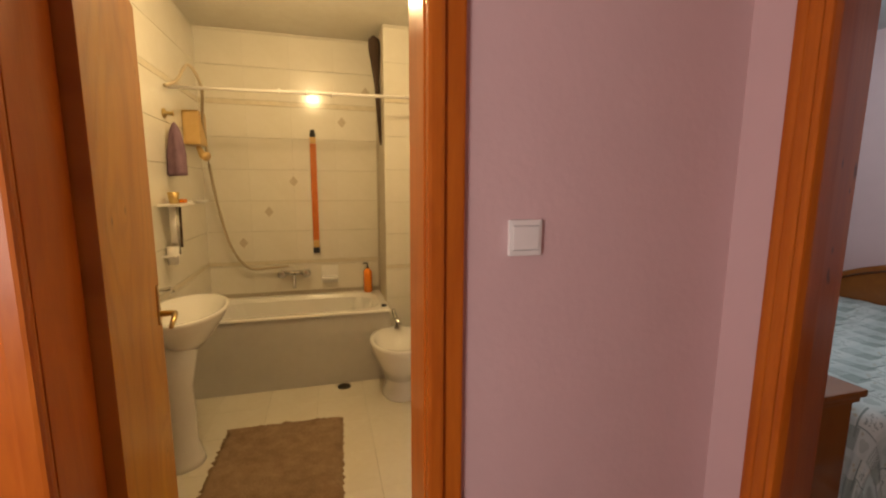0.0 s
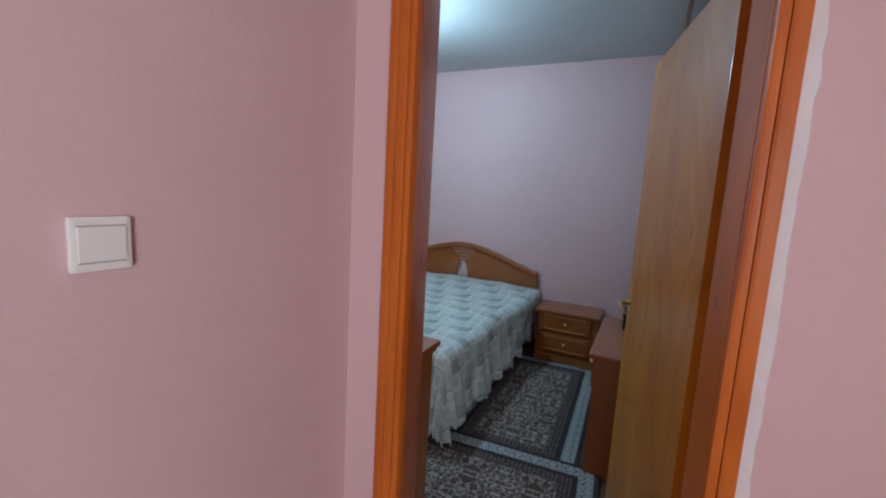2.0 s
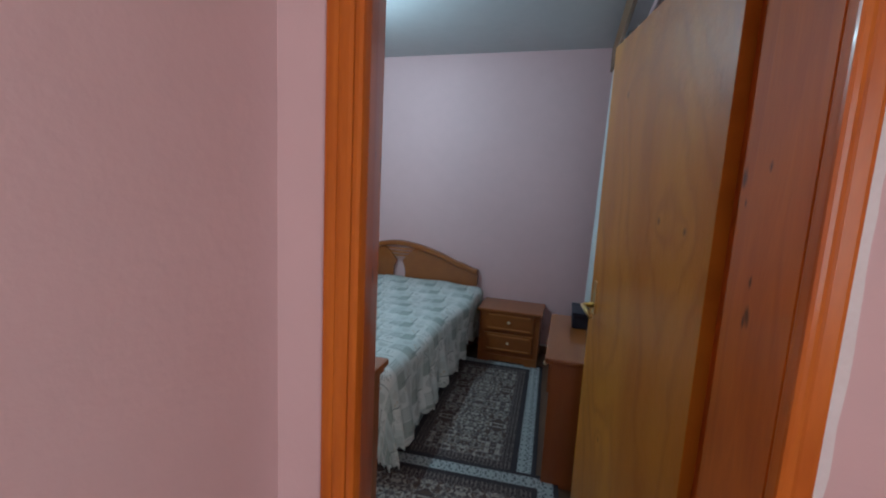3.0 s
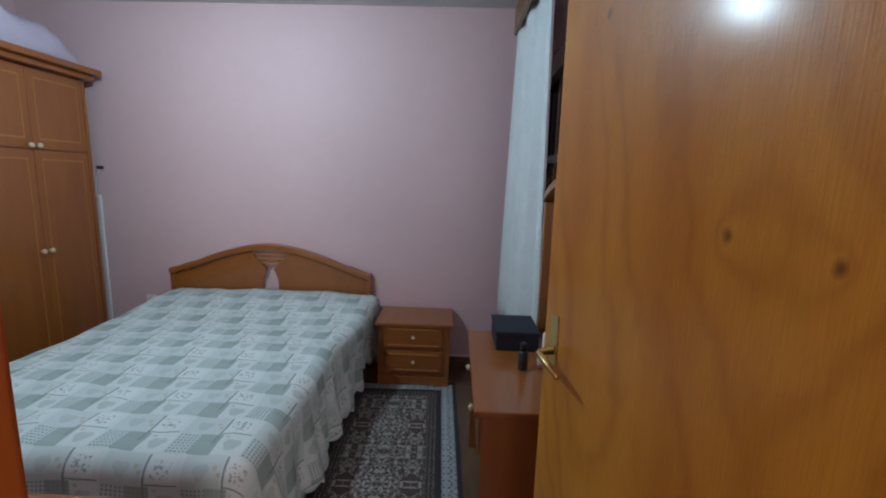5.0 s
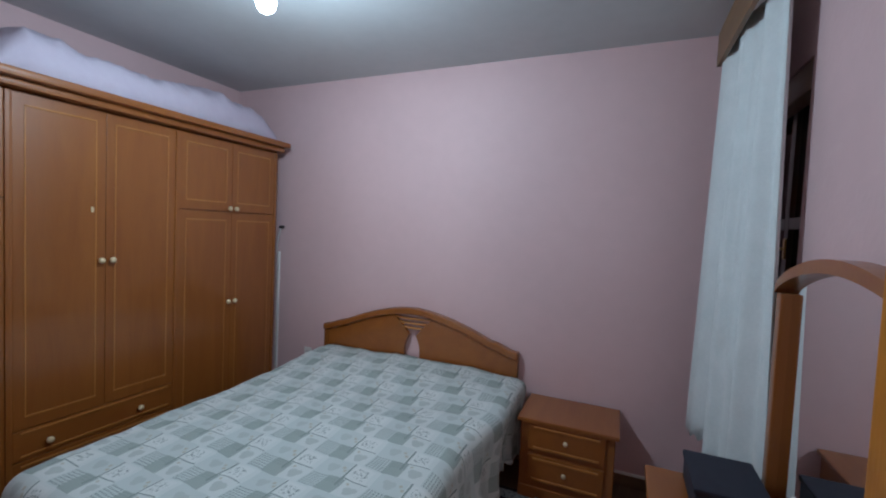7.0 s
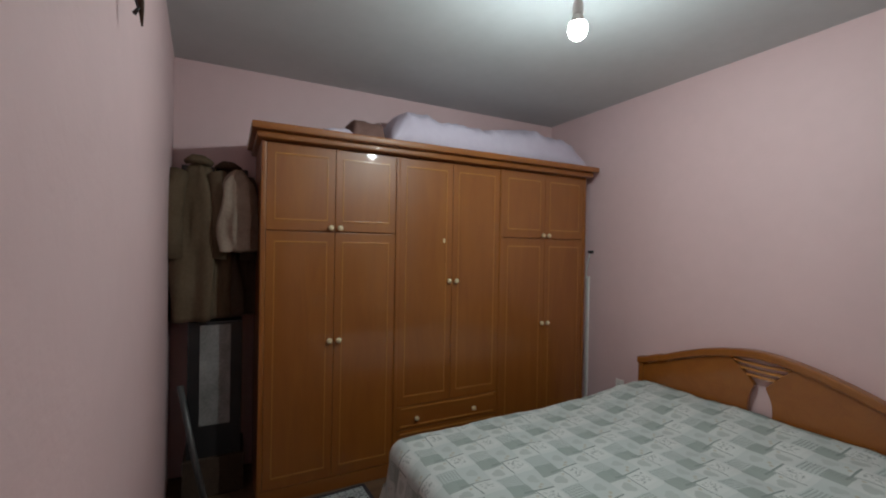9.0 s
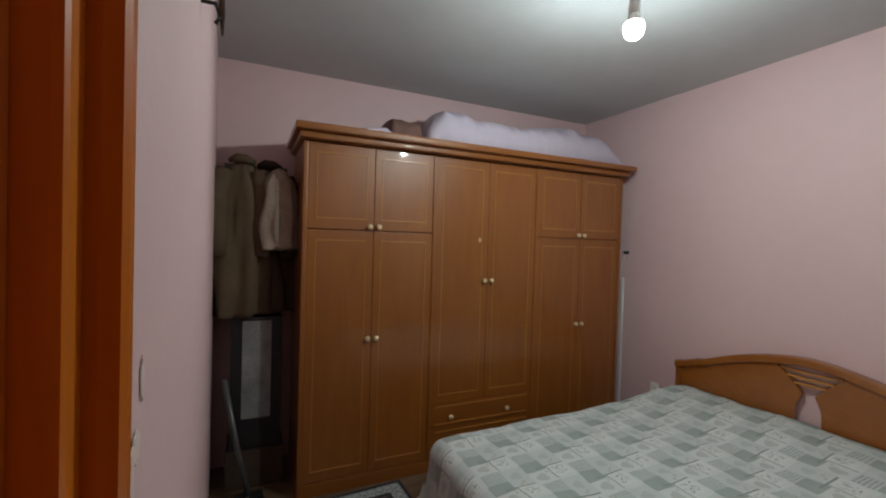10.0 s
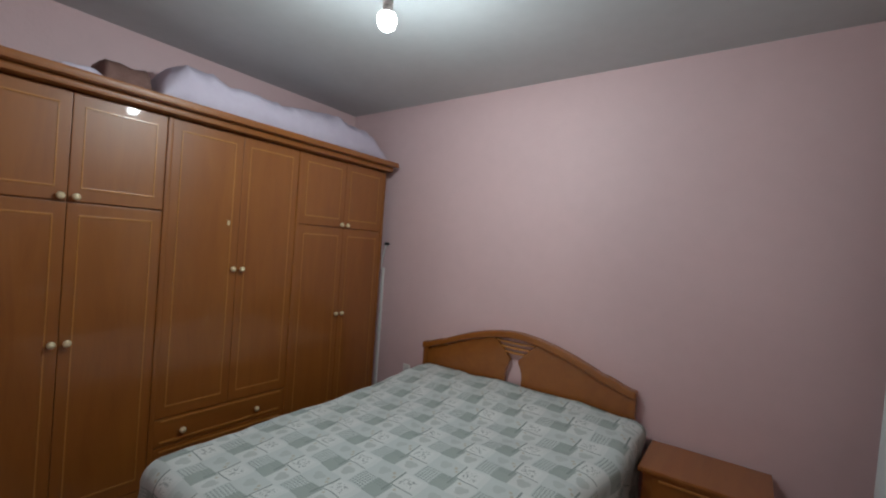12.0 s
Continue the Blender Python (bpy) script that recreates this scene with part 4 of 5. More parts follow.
# ---- rugs ----
def rug(name, at, w, l, rz, label):
    bm = bmesh.new()
    n = 40
    rows = [[bm.verts.new((w * (i / n - 0.5), l * (j / n - 0.5), 0.008 + 0.002 * noise.noise((i * 0.4, j * 0.4, w)))) for i in range(n + 1)] for j in range(n + 1)]
    for a, b in zip(rows, rows[1:]):
        for i in range(n):
            bm.faces.new((a[i], a[i + 1], b[i + 1], b[i]))
    r = bmesh.ops.extrude_face_region(bm, geom=list(bm.faces))
    for v in [g for g in r["geom"] if isinstance(g, bmesh.types.BMVert)]:
        v.co.z = 0.0
    bmesh.ops.recalc_face_normals(bm, faces=bm.faces)
    return solid(name, bm, rug_material(name + "_weave", w, l), label, "rug", at=at, rz=rz)


rug("bedside_rug", (1.12, 2.80, 0.0), 0.86, 1.66, 2.0, "dark brown patterned rug with pale blue border beside the bed")
rug("foot_rug", (0.23, 1.42, 0.009), 3.0, 1.22, 3.6, "brown patterned runner rug with pale border at the bed's foot")

# ---- hall details ----
sw = thing("light_switch", (1.085, 0.072, 1.411), "square white plastic light switch on the pink wall", "light switch")
part("plate", boxes((0, 0.012, -0.038, 0.038, -0.039, 0.039, 0.0055)), PLASTIC, sw)
for gz in (0.0261, -0.0261):
    part("groove", boxes((0.012, 0.0125, -0.030, 0.030, gz - 0.0006, gz + 0.0006)), GREY, sw)
part("rocker", boxes((0.011, 0.0145, -0.030, 0.030, -0.0245, 0.0245, 0.002)), PLASTIC, sw)
# ragged unpainted plaster strip beside the frame
bm = bmesh.new()
prev = None
for i in range(61):
    z = 2.2 * i / 60
    w = 0.014 + 0.011 * noise.noise((z * 5, 1.0, 0.0)) + 0.006 * noise.noise((z * 23, 3.0, 0.0))
    cur = [bm.verts.new((1.9785, 0.636, z)), bm.verts.new((1.9785 + max(w, 0.004) + 0.008, 0.636, z)), bm.verts.new((1.9785 + max(w, 0.004) + 0.010, 0.6399, z)), bm.verts.new((1.9785, 0.6399, z))]
    if prev:
        for k in range(4):
            bm.faces.new((prev[k], prev[(k + 1) % 4], cur[(k + 1) % 4], cur[k]))
    prev = cur
bmesh.ops.recalc_face_normals(bm, faces=bm.faces)
WHITEFILL = material("white_filler", (0.8, 0.78, 0.77), 0.7, color2=(0.72, 0.68, 0.67), scale=12, bump=0.4)
structure("trim", bm, WHITEFILL, "ragged white filler along the door frame")


def flake(seed, w, h, n=72):
    """A thin patch of plaster with a torn outline, flat in x and z."""
    bm = bmesh.new()
    ring = []
    for i in range(n):
        a = 2 * math.pi * i / n
        r = 1 + 0.45 * noise.noise((1.9 * math.cos(a), 1.9 * math.sin(a), seed)) + 0.28 * noise.noise((5 * math.cos(a), 5 * math.sin(a), seed)) + 0.14 * noise.noise((13 * math.cos(a), 13 * math.sin(a), seed))
        ring.append((w / 2 * r * math.cos(a), h / 2 * r * math.sin(a)))
    front = [bm.verts.new((x * 0.95, 0.0007, z * 0.96)) for x, z in ring]
    back = [bm.verts.new((x * 1.08, 0.0, z * 1.04)) for x, z in ring]
    bm.faces.new(front)
    bm.faces.new(back[::-1])
    for i in range(n):
        bm.faces.new((front[i], back[i], back[(i + 1) % n], front[(i + 1) % n]))
    bmesh.ops.recalc_face_normals(bm, faces=bm.faces)
    return bm


WALL_TURN = math.degrees(math.atan(0.049))
for x, z, w, h, s in ((0.962, 1.365, 0.06, 0.13, 1.0), (0.932, 1.44, 0.034, 0.026, 4.0), (0.908, 1.484, 0.012, 0.034, 9.0), (0.968, 1.462, 0.016, 0.018, 12.0)):
    tagged(new("plaster_patch", mesh_of("plaster_patch", flake(s, w, h), PLASTER)), "torn bare plaster beside the door frame", kind="structure").matrix_basis = pose(x, room_face(x) + 0.001, z, 0, 0, WALL_TURN)
hk = thing("wall_hook", (0.19, room_face(0.19), 2.10), "small wall hook with a dark dangling cord", "hook")
part("hook", tube([(0, 0, 0.03), (0, 0.03, 0.03), (0, 0.04, 0.0), (0, 0.03, -0.015)], 0.005, 8), BLACK, hk, smooth=True)
part("cord", tube([(0.0, 0.036, 0.12), (0.012, 0.042, 0.06), (0.0, 0.043, 0.01), (-0.012, 0.044, -0.035)], [0.004, 0.006, 0.007, 0.002], 8), UMBER, hk, smooth=True)

# ---- bedroom small things ----
structure("baseboard", boxes((-1.3, 1.99, 3.984, 4.0, 0, 0.075, 0.003), (2.014, 2.03, 2.95, 3.98, 0, 0.075, 0.003)), FLOOR, "low dark wooden baseboard")
structure("trim_cap", boxes((-1.3, 1.99, 3.988, 4.0, 0.076, 0.092, 0.003)), PLASTIC, "narrow white strip above the baseboard")
so = thing("power_socket", (-1.042, 4.0, 0.474), "white wall socket beside the headboard", "socket")
part("plate", boxes((-0.037, 0.037, -0.012, 0, -0.037, 0.037, 0.005)), PLASTIC, so)
for sx in (-1, 1):
    part("pin_hole", lathe([(0.004, 0), (0.004, 0.002)], 10, pose(sx * 0.0095, -0.012, 0, 90, 0, 0)), BLACK, so)
cb = thing("cable_stub", (-1.362, 4.0, 1.55), "dark cable end poking from the wall by the wardrobe", "cable")
part("plug_end", tube([(0, 0, 0), (0.002, -0.03, -0.002), (0.004, -0.05, 0.0)], [0.014, 0.014, 0.012], 12), BLACK, cb, smooth=True)
part("wire", tube([(0, -0.03, -0.012), (-0.015, -0.035, -0.07), (-0.035, -0.03, -0.14), (-0.055, -0.02, -0.24)], 0.005, 8), PLASTIC, cb, "thin pale wire", smooth=True)
cd = thing("cable_conduit", (-1.40, 4.0, 0.0), "white plastic cable conduit in the corner", "conduit")
part("channel", boxes((-0.012, 0.012, -0.018, 0, 0.092, 1.33, 0.004)), PLASTIC, cd)


# ---- coats and stored things between wardrobe and door wall ----
def hanging_cloth(w, d, h, seed, taper=0.6, n=(44, 30)):
    """A hanging garment: narrow at the shoulders, folds growing downwards; local origin at its top."""
    bm = bmesh.new()
    rows = []
    for k in range(n[1] + 1):
        t = k / n[1]
        sh = min(1, 0.25 + (t / 0.16) ** 0.6 * 0.75) * (taper + (1 - taper) * min(1, t * 1.6))
        row = []
        for i in range(n[0]):
            a = 2 * math.pi * i / n[0]
            fold = 1 + 0.22 * t ** 0.5 * math.sin(5 * a + 3 * noise.noise((a, t * 2, seed))) + 0.18 * noise.noise((math.cos(a) * 2, math.sin(a) * 2, t * 3 + seed))
            row.append(bm.verts.new((d / 2 * sh * fold * math.cos(a), w / 2 * sh * fold * math.sin(a), -h * t + 0.02 * noise.noise((a * 2, seed, t)))))
        rows.append(row)
    for a, b in zip(rows, rows[1:]):
        for i in range(n[0]):
            bm.faces.new((a[i], b[i], b[(i + 1) % n[0]], a[(i + 1) % n[0]]))
    bm.faces.new(rows[0])
    bm.faces.new(rows[-1][::-1])
    bmesh.ops.recalc_face_normals(bm, faces=bm.faces)
    return bm


rack = thing("coat_rail", (-1.93, 1.04, 2.05), "dark wooden coat rail with hooks on the wall", "coat rail")
part("board", boxes((0, 0.02, -0.2, 0.2, -0.035, 0.035, 0.004)), DARKWOOD, rack)
for yy in (-0.14, 0.0, 0.14):
    part("hook", tube([(0.02, yy, 0.0), (0.07, yy, -0.005), (0.085, yy, 0.02), (0.08, yy, 0.04)], 0.006, 8), BRASS, rack, smooth=True)


def coat(name, at, w, d, h, seed, mat, label):
    t = thing(name, at, label, "coat")
    part("coat_body", hanging_cloth(w, d, h, seed), mat, t, smooth=True)
    for s in (-1, 1):
        sl = tube([(0.05, s * w * 0.30, -0.09), (0.08, s * w * 0.40, -0.22), (0.10, s * w * 0.40, -0.42), (0.11, s * w * 0.36, -0.62)], [0.055, 0.062, 0.056, 0.05], 14)
        for v in sl.verts:
            v.co += 0.012 * Vector((noise.noise(v.co * 14), noise.noise(v.co * 14 + Vector((9, 0, 0))), 0))
        part("sleeve", sl, mat, t, smooth=True)
    part("collar", tube([(0.02, -0.07, -0.02), (0.06, -0.03, -0.005), (0.07, 0.02, -0.01), (0.03, 0.07, -0.025)], [0.018, 0.028, 0.028, 0.018], 10), mat, t, smooth=True)
    return t


coat("khaki_coat", (-1.70, 0.955, 2.09), 0.33, 0.28, 1.0, 1.3, KHAKI, "khaki cloth coat hanging from the rail")
coat("brown_coat", (-1.79, 1.12, 2.08), 0.33, 0.22, 0.98, 4.1, UMBER, "dark brown coat hanging beside the khaki coat")
solid("knitted_scarf", hanging_cloth(0.22, 0.20, 0.50, 7.7, 0.75), BEIGE, "bunched beige knitted scarf hanging over the coat", "scarf", at=(-1.58, 1.17, 2.02), smooth=True)
hc = thing("glass_front_cabinet", (-1.73, 1.06, 0), "narrow black cabinet with a grey glass front", "cabinet")
part("body", boxes((-0.17, 0.12, -0.15, 0.15, 0.24, 1.08, 0.006)), BLACK, hc)
part("glass_front", boxes((0.12, 0.126, -0.085, 0.085, 0.44, 1.06, 0.004)), GREY, hc, "streaky grey glass panel")
part("base", boxes((-0.18, 0.14, -0.17, 0.17, 0.0, 0.24, 0.01)), UMBER, hc)
vc = thing("vacuum_tube", (-1.52, 0.90, 0), "grey vacuum tube leaning against the cabinet", "tube")
part("tube", tube([(0.10, 0.13, 0.03), (0.04, 0.06, 0.32), (-0.03, -0.02, 0.72)], 0.017, 12), TUBEGREY, vc, smooth=True)
part("nozzle", boxes((0.05, 0.16, 0.05, 0.21, 0.0, 0.05, 0.012)), BLACK, vc)

# ---- bathroom ----
BC = 2.755
structure("floor_bathroom", boxes((-2.1, 1.0, -1.6, 0.64, -0.12, -0.008)), GROUT, "cream tiled bathroom floor")
structure("ceiling_bathroom", boxes((-2.1, 0.95, -1.6, 0.64, BC, CEIL + 0.02)), material("bathroom_ceiling_paint", (0.74, 0.71, 0.64), 0.7, color2=(0.66, 0.62, 0.54), scale=2, bump=0.2), "off-white bathroom ceiling")
wb = structure("wall_bathroom_back", boxes((-2.1, -1.98, -1.6, 0.64, 0, BC)), GROUT, "cream tiled bathroom wall")
wl = structure("wall_bathroom_side", boxes((-1.98, 0.95, -1.6, -1.30, 0, BC)), GROUT, "cream tiled bathroom wall")
structure("wall_bathroom_right", boxes((-1.98, 0.95, 0.5, 0.64, 0, BC)), TILE, "cream tiled bathroom wall")
structure("wall_bathroom_door", boxes((0.94, 0.95, -1.30, -0.86, 0, BC), (0.94, 0.95, -0.1, 0.5, 0, BC), (0.94, 0.95, -0.86, -0.1, 2.19, BC)), TILE, "cream bathroom wall round the door")
pier = structure("pier", boxes((-1.98, -1.548, 0.13, 0.5, 0, BC)), GROUT, "cream tiled boxed-in corner pier")

# wall tiles
TW, TH = 0.2075, 0.26


def tile_mesh(name, w, h, mat, depth=0.01, axis="x"):
    """One tile lying in the y-z plane, facing +x, with softened edges."""
    bm = boxes((0, depth, -w / 2, w / 2, -h / 2, h / 2))
    bmesh.ops.bevel(bm, geom=[e for e in bm.edges if all(v.co.x > depth * 0.5 for v in e.verts) and abs(e.verts[0].co.z - e.verts[1].co.z) < 1e-5], offset=0.0016, segments=1, affect="EDGES")
    return mesh_of(name, bm, mat)


CACHE = {}


def lay_tile(wall, m, w, h, border):
    key = (round(w, 3), round(h, 3), border)
    if key not in CACHE:
        CACHE[key] = tile_mesh("border_tile" if border else "tile", w - 0.0004, h - (0.001 if border else 0.0022), TILE_BAND if border else TILE, 0.0108 if border else 0.01)
    ob = new("border_tile" if border else "tile", CACHE[key])
    ob.parent = wall
    ob.matrix_basis = m


def tile_rows(low):
    """Bottom, height and kind of each row of tiles, from low to the ceiling."""
    out, z = [], low
    while z < 0.82:
        out.append((z, min(TH, 0.835 - z), False))
        z += TH
    out += [(0.835, 0.012, False), (0.847, 0.03, True)]
    z = 0.877
    for k in range(5):
        out.append((z, TH, False))
        z += TH
    out.append((z, 0.04, True))
    z += 0.04
    while z < BC - 0.01:
        out.append((z, min(TH, BC - z), False))
        z += TH
    return out


for z, h, is_band in tile_rows(0.60):
    for j in range(4):
        lay_tile(wb, pose(-1.98, -1.30 + 0.354 * (j + 0.5), z + h / 2), 0.354, h, is_band)
    for i in range(5):
        lay_tile(wl, pose(-1.97 + 0.4 * (i + 0.5), -1.30, z + h / 2, 0, 0, 90), 0.4, h, is_band)
for z, h, is_band in tile_rows(0.08):
    lay_tile(pier, pose(-1.548, 0.315, z + h / 2), 0.37, h, is_band)
spot = bmesh.new()
v4 = [spot.verts.new((0.0, 0.036 * a, 0.045 * b)) for a, b in ((1, 0), (0, 1), (-1, 0), (0, -1))]
fc = spot.faces.new(v4)
ext = bmesh.ops.extrude_face_region(spot, geom=[fc])
for g in ext["geom"]:
    if isinstance(g, bmesh.types.BMVert):
        g.co.x += 0.0012
bmesh.ops.recalc_face_normals(spot, faces=spot.faces)
spot = mesh_of("ornament", spot, TILE_SPOT)
for yc, zc in ((-1.019, 1.042), (-0.805, 1.304), (-0.595, 1.562), (-0.179, 2.069), (0.03, 2.33)):
    ob = new("ornament", spot)
    ob.parent = wb
    ob.location = (-1.9701, yc, zc)
fl = bpy.data.objects["floor_bathroom"]
ftile = bmesh.new()
box(ftile, -0.1644, 0.1644, -0.1644, 0.1644, -0.008, 0.0)
ftile = mesh_of("floor_tile", ftile, FLOORTILE)
for i in range(7):
    for j in range(6):
        ob = new("floor_tile", ftile)
        ob.parent = fl
        ob.location = (0.76 - 0.33 * i, -1.26 + 0.33 * j, 0)

# bathtub with a grey front panel
tub = thing("bathtub", (0, 0, 0), "white built-in bathtub with a grey front panel", "bathtub")
bm = bmesh.new()


def ring_pts(x0, x1, y0, y1, r, z, n=6):
    out = []
    for cx, cy, a0 in ((x1 - r, y1 - r, 0), (x0 + r, y1 - r, 90), (x0 + r, y0 + r, 180), (x1 - r, y0 + r, 270)):
        for k in range(n + 1):
            a = radians(a0 + 90 * k / n)
            out.append((cx + r * math.cos(a), cy + r * math.sin(a), z))
    return out


loops = [ring_pts(-1.968, -1.29, -1.288, 0.128, 0.01, 0.55), ring_pts(-1.968, -1.29, -1.288, 0.128, 0.012, 0.562), ring_pts(-1.96, -1.30, -1.28, 0.12, 0.02, 0.57), ring_pts(-1.91, -1.355, -1.23, 0.06, 0.16, 0.567), ring_pts(-1.89, -1.375, -1.21, 0.03, 0.17, 0.535), ring_pts(-1.84, -1.42, -1.12, -0.07, 0.16, 0.22), ring_pts(-1.78, -1.48, -1.02, -0.15, 0.12, 0.17)]
prev = None
for lp in loops:
    cur = [bm.verts.new(p) for p in lp]
    if prev:
        for k in range(len(cur)):
            bm.faces.new((prev[k], prev[(k + 1) % len(cur)], cur[(k + 1) % len(cur)], cur[k]))
    prev = cur
bm.faces.new(prev)
bmesh.ops.recalc_face_normals(bm, faces=bm.faces)
part("basin", bm, PORCELAIN, tub, smooth=False)
part("front_panel", boxes((-1.33, -1.303, -1.288, 0.122, 0.0, 0.55)), TUBSIDE, tub, "plain grey tub panel")
part("end_panel", boxes((-1.54, -1.33, 0.10, 0.122, 0.0, 0.55)), TUBSIDE, tub)
part("plug", lathe([(0.02, 0.567), (0.022, 0.58), (0.012, 0.585)], 14, pose(-1.40, 0.09, 0.0)), BLACK, tub, smooth=True)

rod = thing("curtain_rod", (0, 0, 0), "white shower curtain rod with rings above the bathtub", "curtain rod")
part("bar", tube([(-1.29, -1.29, 2.148), (-1.29, 0.49, 2.176)], 0.012, 12), PLASTIC, rod, smooth=True)
for yy in (-0.62, -0.44, -0.27):
    part("ring", lathe([(0.016, -0.006), (0.02, -0.006), (0.02, 0.006), (0.016, 0.006)], 16, pose(-1.29, yy, 2.16, 90, 0, 0)), PLASTIC, rod, smooth=True)

mx = thing("bath_mixer_tap", (-1.97, -0.617, 0.775), "old chrome two-handle bath tap on the tiles", "tap")
part("body", tube([(0.06, -0.09, 0), (0.06, 0.09, 0)], 0.02, 12), CHROME, mx, smooth=True)
for s in (-1, 1):
    part("handle", lathe([(0.012, 0), (0.014, 0.03), (0.034, 0.035), (0.036, 0.055), (0.02, 0.06)], 12, pose(0.05, s * 0.10, 0, 0, 90, 0)), CHROME, mx, smooth=True)
    part("union", tube([(0, s * 0.075, 0), (0.06, s * 0.075, 0)], 0.016, 10), CHROME, mx, smooth=True)
part("spout", tube([(0.06, 0, 0), (0.09, 0, -0.03), (0.12, 0, -0.09), (0.12, 0, -0.12)], 0.013, 10), CHROME, mx, smooth=True)
hose = bmesh.new()
hp = []
ctrl = [Vector(p) for p in ((-1.91, -0.66, 0.84), (-1.90, -0.80, 0.83), (-1.90, -0.98, 0.84), (-1.89, -1.10, 1.02), (-1.87, -1.17, 1.34), (-1.80, -1.20, 1.68), (-1.58, -1.17, 2.0), (-1.36, -1.11, 2.17), (-1.285, -1.16, 2.29), (-1.20, -1.21, 2.17), (-1.08, -1.25, 2.11))]
for i in range(len(ctrl) - 1):
    p0, p1, p2, p3 = ctrl[max(i - 1, 0)], ctrl[i], ctrl[i + 1], ctrl[min(i + 2, len(ctrl) - 1)]
    for k in range(6):
        t = k / 6
        hp.append(0.5 * (2 * p1 + (p2 - p0) * t + (2 * p0 - 5 * p1 + 4 * p2 - p3) * t * t + (3 * p1 - p0 - 3 * p2 + p3) * t ** 3))
solid("shower_hose", tube(hp, 0.011, 10), material("dull_hose", (0.42, 0.34, 0.22), 0.4, 0.3, color2=(0.5, 0.42, 0.3), scale=60), "long shower hose draped over the curtain rod", "hose", smooth=True)
hd = thing("wall_heater_box", (-1.61, -1.235, 1.93), "yellowed plastic box hanging on the bathroom wall", "box")
part("body", boxes((-0.11, 0.09, -0.055, 0.055, -0.12, 0.12, 0.02)), YELLOWED, hd, smooth=False)
part("spray_head", tube([(0.02, 0.02, -0.13), (0.03, 0.05, -0.19), (0.05, 0.08, -0.2)], [0.015, 0.028, 0.035], 12), YELLOWED, hd, smooth=True)
sk = thing("back_brush", (-1.97, -0.426, 1.452), "long orange bath brush hanging on the tiles", "brush")
part("stick", boxes((0.004, 0.024, -0.026, 0.026, -0.40, 0.43, 0.008)), AMBER, sk)
for z0, z1 in ((0.43, 0.485), (-0.465, -0.40)):
    part("ferrule", boxes((0.003, 0.025, -0.025, 0.025, z0, z1, 0.006)), YELLOWED, sk, "yellow end piece")
part("hanger", tube([(0.012, 0, 0.485), (0.012, 0.0, 0.50), (0.012, 0.0, 0.545)], [0.022, 0.026, 0.016], 12), BLACK, sk, smooth=True)
part("bristles", boxes((0.004, 0.04, -0.027, 0.027, -0.515, -0.465, 0.008)), NAVY, sk, "short dark bristle head")
sd = thing("soap_dish", (-1.97, -0.32, 0.745), "white ceramic soap dish on the bath wall", "soap dish")
part("backplate", boxes((0, 0.012, -0.075, 0.075, -0.08, 0.08, 0.004)), PORCELAIN, sd)
part("tray", boxes((0.012, 0.07, -0.065, 0.065, -0.045, -0.02, 0.008)), PORCELAIN, sd)
ob_ = thing("shampoo_bottle", (-1.915, 0.012, 0.567), "orange shampoo bottle with a black pump on the tub", "bottle")
part("body", lathe([(0.03, 0), (0.038, 0.01), (0.038, 0.19), (0.014, 0.22)], 18), ORANGE, ob_, smooth=True)
part("pump", tube([(0, 0, 0.22), (0, 0, 0.265), (0.0, -0.04, 0.268)], [0.012, 0.008, 0.007], 10), BLACK, ob_, smooth=True)
solid("folded_umbrella", lathe([(0.006, -0.86), (0.012, -0.82), (0.018, -0.6), (0.022, -0.35), (0.05, -0.10), (0.045, -0.03), (0.012, 0.0)], 9), UMBER, "dark folded umbrella hanging in the corner", "umbrella", at=(-1.72, 0.078, 2.72))
bpy.data.objects["folded_umbrella"].rotation_euler = (radians(3), radians(-1), 0)

bd = thing("bidet", (-1.06, 0.155, 0), "white porcelain bidet with a chrome tap", "bidet")
BSC = Matrix.Diagonal((0.29, 0.215, 1, 1))
part("bowl", lathe([(0.55, 0.14), (0.72, 0.24), (0.96, 0.36), (1.0, 0.40), (0.99, 0.415), (0.86, 0.415), (0.8, 0.38), (0.6, 0.28), (0.1, 0.26)], 36, BSC), PORCELAIN, bd, smooth=True)
part("pedestal", lathe([(0.62, 0.0), (0.6, 0.02), (0.48, 0.08), (0.5, 0.16), (0.6, 0.2)], 32, BSC), PORCELAIN, bd, smooth=True)
part("tap", tube([(-0.24, 0.02, 0.41), (-0.24, 0.02, 0.48), (-0.16, 0.03, 0.475)], [0.022, 0.018, 0.013], 10), CHROME, bd, smooth=True)
part("tap_lever", tube([(-0.24, 0.02, 0.47), (-0.27, -0.005, 0.56)], [0.018, 0.012], 10), CHROME, bd, smooth=True)

